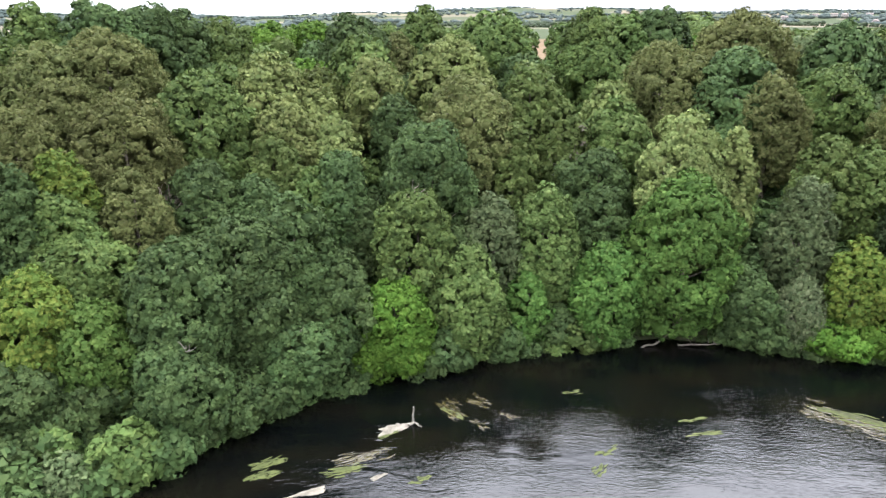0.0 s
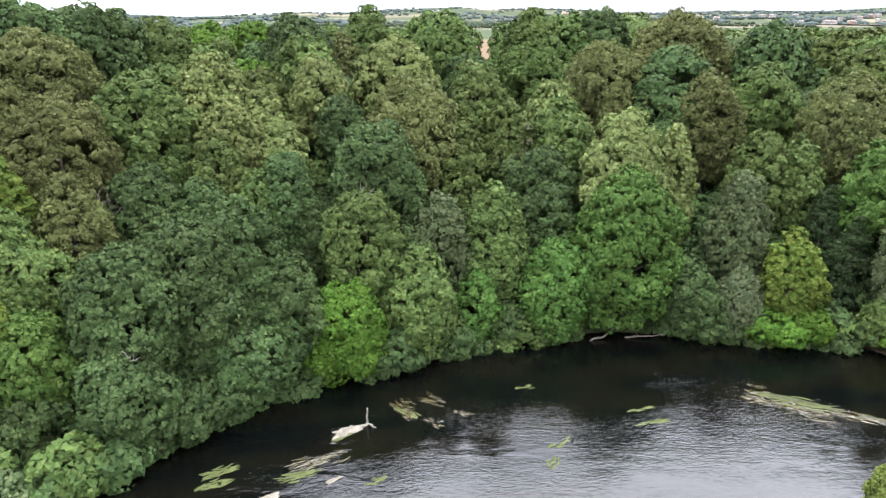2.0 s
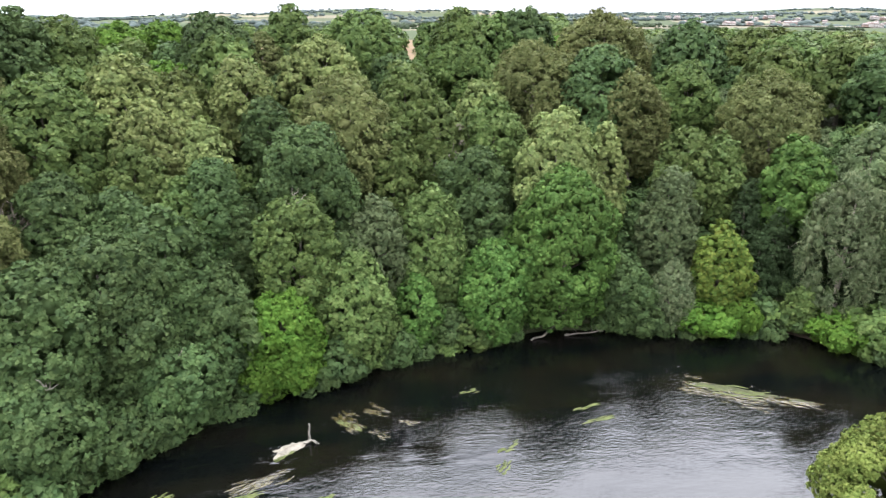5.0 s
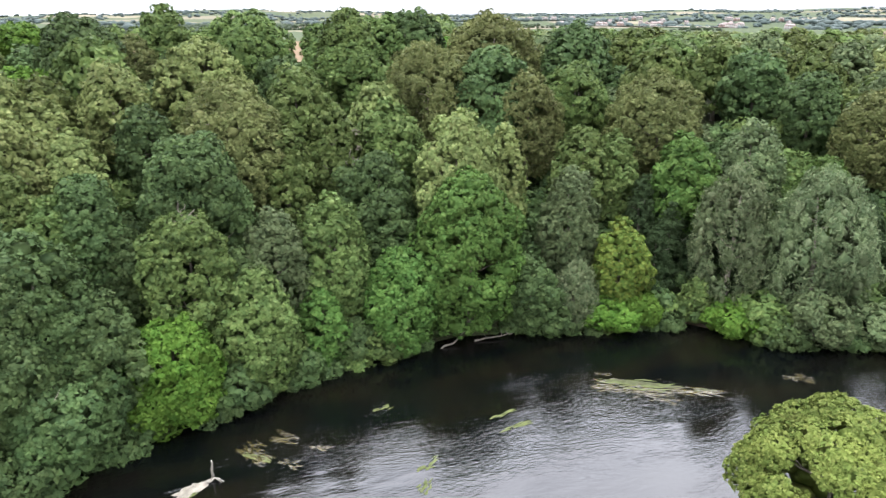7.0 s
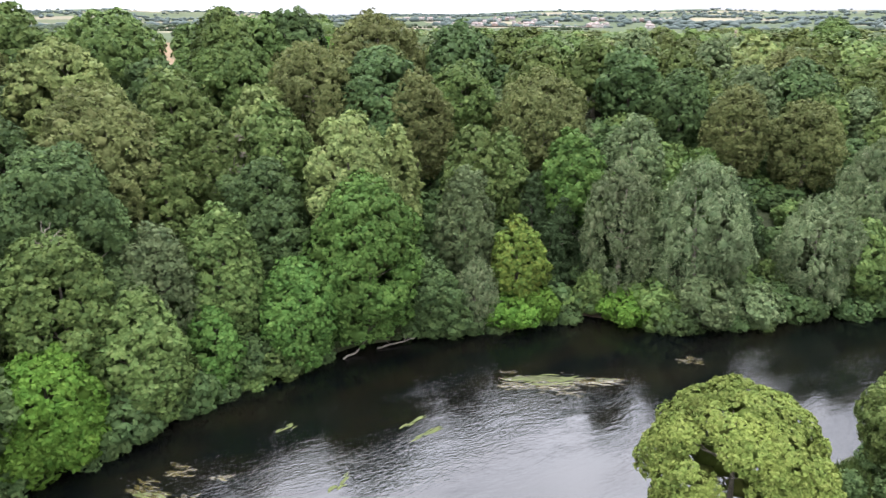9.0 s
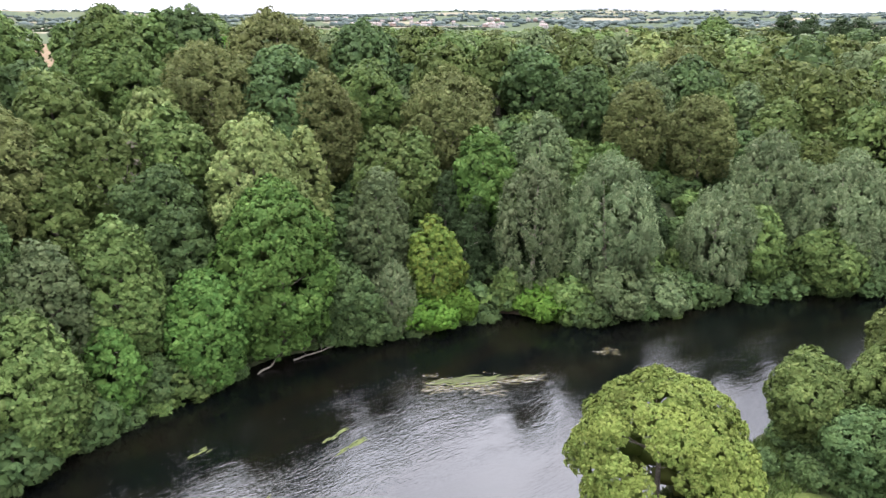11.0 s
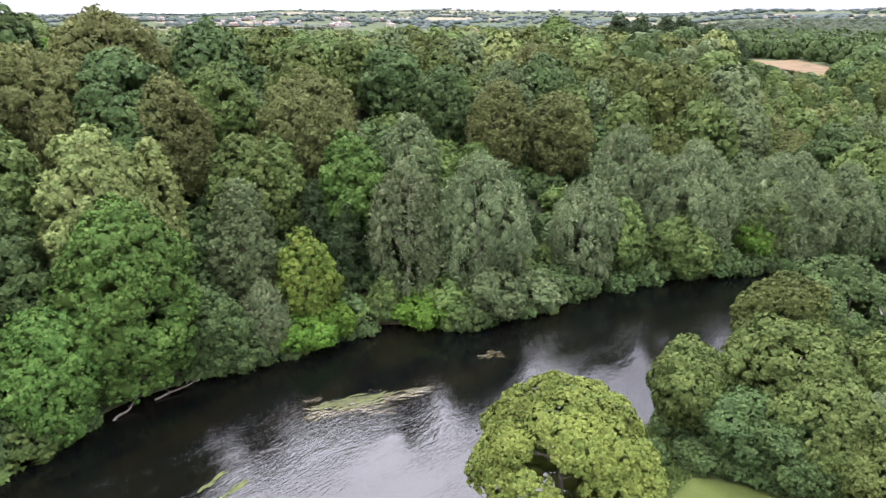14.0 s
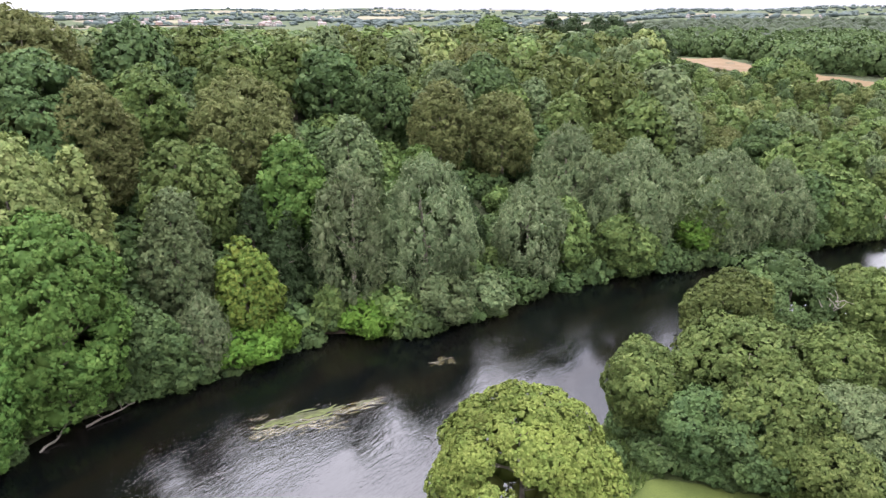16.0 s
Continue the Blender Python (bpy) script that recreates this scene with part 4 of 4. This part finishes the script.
# valley woods to the east: leafy crowns nearer, rounded tops beyond
shapes = [crown_parts(950 + k, "round", 5.2, 11.0, 0.8, leaf=1.9, cover=0.8, boss=0.45, loose=0.25, heart=0.5) for k in range(4)]
pieces = []
for k in range(820):
    a, d = radians(rng.uniform(63, 98)), 318 + 330 * rng.uniform() ** 1.5
    x, y = d * math.sin(a), d * math.cos(a)
    if not in_poly(x, y, STUBBLE) and d > (400 if a < radians(76) else 345 if a < radians(79) else 318):
        v, f = shapes[k % 4]
        pieces.append((v * rng.uniform(0.7, 1.1) + np.array([x, y, height_at(x, y) - 0.5]), f))
tagged(new("valley_trees", mesh_of("valley_trees", *joined(pieces), LEAVES["D"])), "dark green treetops along the valley", "wood", kind="stuff")
a, d = rng.uniform(radians(62), radians(100), 1900), 600 + 900 * rng.uniform(0, 1, 1900) ** 1.2
p = in_view(a, d)
tagged(new("valley_woods", mesh_of("valley_woods", *lumps(rng, p, rng.uniform(4.5, 8.5, len(p))), LEAVES["F"])),
       "unbroken dark green woods along the valley", "wood", kind="stuff")
# trees beyond the plateau field and the long hedge
k = np.arange(-30, 31)
p = np.concatenate([np.stack([-70 + k * 3.5, 336 + rng.normal(size=61) * 5], 1), np.stack([190 + k * 3.2, 395 - k * 1.3], 1),
                    np.stack([rng.uniform(60, 200, 60), rng.uniform(330, 380, 60)], 1)])
tagged(new("field_hedge", mesh_of("field_hedge", *joined([(shapes[k % 4][0] * rng.uniform(0.4, 0.75) + np.array([q[0], q[1], height_at(q[0], q[1]) - 0.3]), shapes[k % 4][1])
                                                     for k, q in enumerate(p)]), LEAVES["M"])),
       "long trimmed hedge and trees at the field edge", "hedgerow", kind="stuff")
# far woods, their blue-grey colour holding the aerial haze
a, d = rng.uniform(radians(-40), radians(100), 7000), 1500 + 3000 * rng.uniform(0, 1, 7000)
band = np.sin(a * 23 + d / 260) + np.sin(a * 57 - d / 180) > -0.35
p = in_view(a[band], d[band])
tagged(new("far_woods", mesh_of("far_woods", *lumps(rng, p, rng.uniform(6, 14, len(p)), 0.5), DISTANT_HAZED)),
       "belts of far woods on the skyline, blue-grey haze put into their colour", "wood", kind="stuff")


# ---- houses of the far town ----
def box(cx, cy, cz, sx, sy, sz):
    v = np.array([(x, y, z) for z in (-1, 1) for y in (-1, 1) for x in (-1, 1)], float) * np.array([sx, sy, sz]) / 2 + np.array([cx, cy, cz])
    f = np.array([(0, 2, 3), (0, 3, 1), (4, 5, 7), (4, 7, 6), (0, 1, 5), (0, 5, 4), (2, 6, 7), (2, 7, 3), (0, 4, 6), (0, 6, 2), (1, 3, 7), (1, 7, 5)])
    return v, f


def house(length, depth, eaves, wall_mat, label):
    root = tagged(new("house", None), label, "house", "houses of the town")
    child("wall", mesh_of("wall", *box(0, 0, eaves / 2 - 0.5, length, depth, eaves + 1), wall_mat), root)
    rz = eaves + depth * 0.42
    lx, dy = length / 2 + 0.4, depth / 2 + 0.5
    v = [(-lx, -dy, eaves - 0.2), (lx, -dy, eaves - 0.2), (lx, dy, eaves - 0.2), (-lx, dy, eaves - 0.2), (-lx, 0, rz), (lx, 0, rz)]
    f = [(0, 1, 5), (0, 5, 4), (2, 3, 4), (2, 4, 5), (0, 4, 3), (1, 2, 5), (0, 3, 2), (0, 2, 1)]
    roof = child("roof", mesh_of("roof", v, f, SLATE), root)
    child("chimney", mesh_of("chimney", *box(length * 0.3, 0, rz + 0.4, 1.0, 0.8, 2.0), BRICK), roof)
    for storey in (1.5, 4.2):
        for wx in (-0.3, 0.0, 0.3):
            if storey < eaves - 1:
                child("window", mesh_of("window", *box(wx * length, -depth / 2 - 0.01, storey, 1.3, 0.12, 1.3), GLASS), root)
    return root


protos = [house(11, 8, 5.4, BRICK, "red-brick house with dark pitched roof"), house(16, 8, 5.4, RENDERED, "pale rendered house with slate roof"),
          house(9, 8, 5.2, RENDERED, "small pale house with pitched roof")]
for n in range(52):
    a, d = radians(rng.uniform(24, 47)), rng.uniform(1350, 2300)
    if n > 40:
        a, d = radians(rng.uniform(60, 98)), rng.uniform(1200, 2000)
    x, y = d * math.sin(a), d * math.cos(a)
    copy_thing(protos[int(rng.integers(0, 3))], pose(x, y, height_at(x, y) + 4, 0, 0, rng.uniform(-40, 40)))
for root in protos:
    for ob in (*root.children_recursive, root):
        bpy.data.objects.remove(ob)
barn = house(16, 9, 5.0, BRICK, "brick barn with pale roof beyond the wood")
barn.location, barn.rotation_euler = (262, 268, height_at(262, 268) - 0.5), (0, 0, -0.5)
farm = house(13, 8, 6.5, RENDERED, "stone farmhouse with chimneys above the treetops")
farm.location, farm.rotation_euler = (214, 178, height_at(214, 178) - 0.5), (0, 0, -0.9)


# ---- in the river: gravel, driftwood, weed ----
def mound(name, cx, cy, length, width, height, turn, mat, label, category, seed):
    """A low irregular island, highest in the middle."""
    r = np.random.default_rng(seed)
    ring = 26
    verts, faces = [(0, 0, height)], []
    wob = 1 + 0.22 * np.sin(np.arange(ring) * 2 * math.pi / ring * 3 + seed) + 0.12 * r.normal(size=ring)
    for k, (f, h) in enumerate(((0.35, 0.9), (0.7, 0.5), (1.0, -0.25), (1.15, -1.5))):
        for s in range(ring):
            w = 2 * math.pi * s / ring
            verts.append((0.5 * length * f * wob[s] * math.cos(w), 0.5 * width * f * wob[s] * math.sin(w), height * h + 0.03 * r.normal()))
    for s in range(ring):
        faces.append((0, 1 + s, 1 + (s + 1) % ring))
        for k in range(3):
            i, j = 1 + k * ring + s, 1 + k * ring + (s + 1) % ring
            faces += [(i, i + ring, j + ring), (i, j + ring, j)]
    ob = new(name, mesh_of(name, verts, faces, mat, True))
    ob.location, ob.rotation_euler = (cx, cy, 0.0), (0, 0, turn)
    return tagged(ob, label, category)


mound("gravel_bar", -4.6, 53.7, 3.6, 1.5, 0.16, 0.55, GRAVEL, "bleached gravel bar standing out of the river", "gravel", 3)
mound("gravel_bar", -10.5, 45.0, 3.2, 0.9, 0.10, 0.35, GRAVEL, "bleached gravel bar just above the water", "gravel", 5)
mound("gravel_bar", -5.3, 46.9, 1.7, 0.5, 0.08, 0.6, GRAVEL, "small strip of pale gravel in the river", "gravel", 8)


def log(name, points, radius, mat, label, twigs=3, seed=1):
    r = np.random.default_rng(seed)
    p = np.array(points, float)
    k = np.linspace(0, 1, 9)
    run = np.linspace(0, 1, len(p))
    line = np.stack([np.interp(k, run, p[:, c]) for c in range(3)], 1) + 0.05 * r.normal(size=(9, 3))
    root = tagged(new(name, None), label, "log", "driftwood")
    root.location = line[0]
    line = line - line[0]
    child("stem", mesh_of("stem", *tube(line, radius * (1 - 0.55 * k), 8), mat, True), root)
    for t in range(twigs):
        s = line[int(r.integers(2, 8))]
        e = s + np.array([r.normal() * 0.5, r.normal() * 0.5, abs(r.normal()) * 0.5 + 0.1])
        child("twig", mesh_of("twig", *tube(np.linspace(s, e, 4), radius * np.array([0.35, 0.28, 0.2, 0.08]), 5), mat, True), root)
    return root


log("driftwood_post", [(-2.75, 54.7, -0.3), (-2.85, 54.75, 0.7), (-2.75, 54.8, 1.5)], 0.13, DEADWOOD, "bleached driftwood stump standing in the gravel bar", 0, 2)
log("driftwood", [(-3.3, 54.2, 0.1), (-2.6, 54.3, 0.25), (-2.1, 54.0, 0.05)], 0.12, DEADWOOD, "bleached driftwood lying beside the stump", 2, 4)
log("fallen_log", [(22.2, 69.4, 0.05), (24.0, 69.7, 0.35), (25.6, 70.4, 1.3)], 0.13, DRIFT, "pale fallen log caught on the bank", 2, 6)
log("fallen_log", [(26.4, 69.7, 0.15), (28.5, 69.5, 0.3), (31.0, 69.4, 0.5)], 0.12, DRIFT, "pale fallen log with roots at the water's edge", 5, 7)


def weed_bed(cx, cy, length, width, turn, strands, mat, label, seed, lift=0.012, broad=1.0):
    """Long ribbons of water weed, combed by the current."""
    r = np.random.default_rng(seed)
    verts, faces = [], []
    for s in range(strands):
        u0, w0 = r.uniform(-0.5, 0.38) * length, r.normal() * 0.32 * width
        ln, wd = r.uniform(0.5, 1.0) * min(2.2, 0.42 * length), r.uniform(0.08, 0.24) * broad
        bend, ph = r.normal() * 0.35, r.uniform(0, 6)
        base, n = len(verts), 7
        z = lift + 0.05 * r.uniform(0, 1) ** 2
        for k in range(n):
            f = k / (n - 1)
            u, w = u0 + ln * f, w0 + bend * ln * f * f * 0.4 + 0.06 * width * math.sin(ph + f * 5)
            h = wd * (math.sin(math.pi * min(0.98, f * 0.9 + 0.08))) ** 0.7 * 0.5
            verts += [(u, w - h, z * 0.4), (u, w, z + 0.02 * math.sin(f * 9 + ph)), (u, w + h, z * 0.4)]
        for k in range(n - 1):
            i = base + 3 * k
            faces += [(i, i + 3, i + 4), (i, i + 4, i + 1), (i + 1, i + 4, i + 5), (i + 1, i + 5, i + 2)]
    ob = new("water_weed", mesh_of("water_weed", verts, faces, mat, True))
    ob.location, ob.rotation_euler = (cx, cy, 0.004), (0, 0, turn)
    return tagged(ob, label, "water weed", "weed beds")


PALE_TEXT, GREEN_TEXT, AMBER_TEXT = ("pale exposed water weed streaming on the river", "green water weed trailing in the current",
                                     "amber brown water weed just under the surface")
mound("weed_mat", 36.6, 56.3, 3.4, 0.62, 0.03, -0.44, WEED_PALE, PALE_TEXT, "water weed", 21)
mound("weed_mat", 39.4, 54.7, 2.6, 0.45, 0.03, -0.60, WEED_PALE, PALE_TEXT, "water weed", 24)
mound("weed_mat", 43.6, 51.9, 1.7, 0.40, 0.03, -0.50, WEED_PALE, PALE_TEXT, "water weed", 26)
weed_bed(37.2, 55.9, 5.4, 0.55, -0.50, 34, WEED_PALE, PALE_TEXT, 1, broad=1.9)
weed_bed(40.4, 54.0, 3.0, 0.40, -0.62, 16, WEED_PALE, PALE_TEXT, 32, broad=1.6)
weed_bed(37.6, 55.2, 8.0, 1.5, -0.56, 44, WEED_GREEN, GREEN_TEXT, 31, broad=1.2)
weed_bed(37.4, 54.4, 9.0, 2.6, -0.62, 80, WEED_AMBER, AMBER_TEXT, 2, -0.01, broad=1.4)
weed_bed(43.6, 51.9, 2.2, 0.45, -0.55, 14, WEED_PALE, PALE_TEXT, 3, broad=1.6)
weed_bed(42.2, 52.2, 4.6, 1.0, -0.60, 30, WEED_AMBER, AMBER_TEXT, 4, broad=1.3)
weed_bed(54.1, 50.4, 2.6, 1.3, -0.5, 26, WEED_AMBER, AMBER_TEXT, 5)
weed_bed(0.4, 57.0, 3.6, 1.5, -0.9, 45, WEED_AMBER, AMBER_TEXT, 6)
weed_bed(0.7, 56.6, 3.0, 0.8, -0.9, 26, WEED_GREEN, GREEN_TEXT, 7, 0.005)
weed_bed(3.2, 58.4, 2.6, 1.2, -0.6, 26, WEED_AMBER, AMBER_TEXT, 8)
weed_bed(23.0, 52.6, 3.4, 0.35, 0.2, 16, WEED_GREEN, GREEN_TEXT, 9)
weed_bed(22.7, 54.9, 2.8, 0.4, 0.3, 14, WEED_GREEN, GREEN_TEXT, 10)
weed_bed(13.9, 50.1, 2.4, 0.7, 0.5, 20, WEED_GREEN, GREEN_TEXT, 11)
weed_bed(12.8, 47.6, 1.8, 0.8, 0.8, 18, WEED_GREEN, GREEN_TEXT, 12)
weed_bed(12.6, 59.9, 1.8, 0.5, 0.2, 12, WEED_GREEN, GREEN_TEXT, 13)
weed_bed(-15.0, 48.6, 2.8, 0.9, 0.5, 40, WEED_GREEN, GREEN_TEXT, 14)
weed_bed(-15.2, 47.0, 2.6, 0.7, 0.4, 34, WEED_GREEN, GREEN_TEXT, 15)
weed_bed(-7.4, 49.3, 4.4, 1.2, 0.35, 40, WEED_AMBER, AMBER_TEXT, 16)
weed_bed(-8.6, 47.6, 3.4, 1.0, 0.35, 34, WEED_GREEN, GREEN_TEXT, 17)
weed_bed(-2.1, 46.4, 1.8, 0.6, 0.5, 16, WEED_GREEN, GREEN_TEXT, 18)
weed_bed(5.9, 55.8, 1.8, 0.8, -0.5, 14, WEED_AMBER, AMBER_TEXT, 19)
weed_bed(3.2, 54.6, 2.0, 0.8, -0.5, 14, WEED_AMBER, AMBER_TEXT, 20)
weed_bed(-5.0, 52.9, 2.2, 0.7, 0.55, 26, WEED_GREEN, GREEN_TEXT, 21)


# ---- rough grass on the near bank and on the path side ----
def tufts(name, places, rng, size, mat, label):
    n = len(places)
    z = ground_height(places[:, 0], places[:, 1])
    a = rng.uniform(0, 6.28, n)
    w, h = size * rng.uniform(0.1, 0.22, n), size * rng.uniform(0.5, 1.2, n)
    lean = rng.normal(size=(n, 2)) * 0.3 * size
    c, s = np.cos(a) * w, np.sin(a) * w
    v = np.stack([np.stack([places[:, 0] + c, places[:, 1] + s, z], 1), np.stack([places[:, 0] - c, places[:, 1] - s, z], 1),
                  np.stack([places[:, 0] + lean[:, 0], places[:, 1] + lean[:, 1], z + h], 1)], 1).reshape(-1, 3)
    tagged(new(name, mesh_of(name, v, np.arange(3 * n).reshape(-1, 3), mat)), label, "grass", kind="stuff")


p = np.stack([rng.uniform(30, 62, 26000), rng.uniform(16, 33, 26000)], 1)
edge = -seg_dist(p[:, 0], p[:, 1], NEAR_BANK)
tufts("grass_tufts", p[(edge > 0.2) & (edge < 7)], rng, 0.55, LEAVES["M"], "tall uncut grass on the near river bank")
p = np.stack([rng.uniform(-40, -24, 9000), rng.uniform(40, 54, 9000)], 1)
edge = seg_dist(p[:, 0], p[:, 1], FAR_BANK)
tufts("grass_tufts", p[(edge > 0.1) & (edge < 3.2)], rng, 0.5, LEAVES["M"], "green grass and nettles on the far bank")
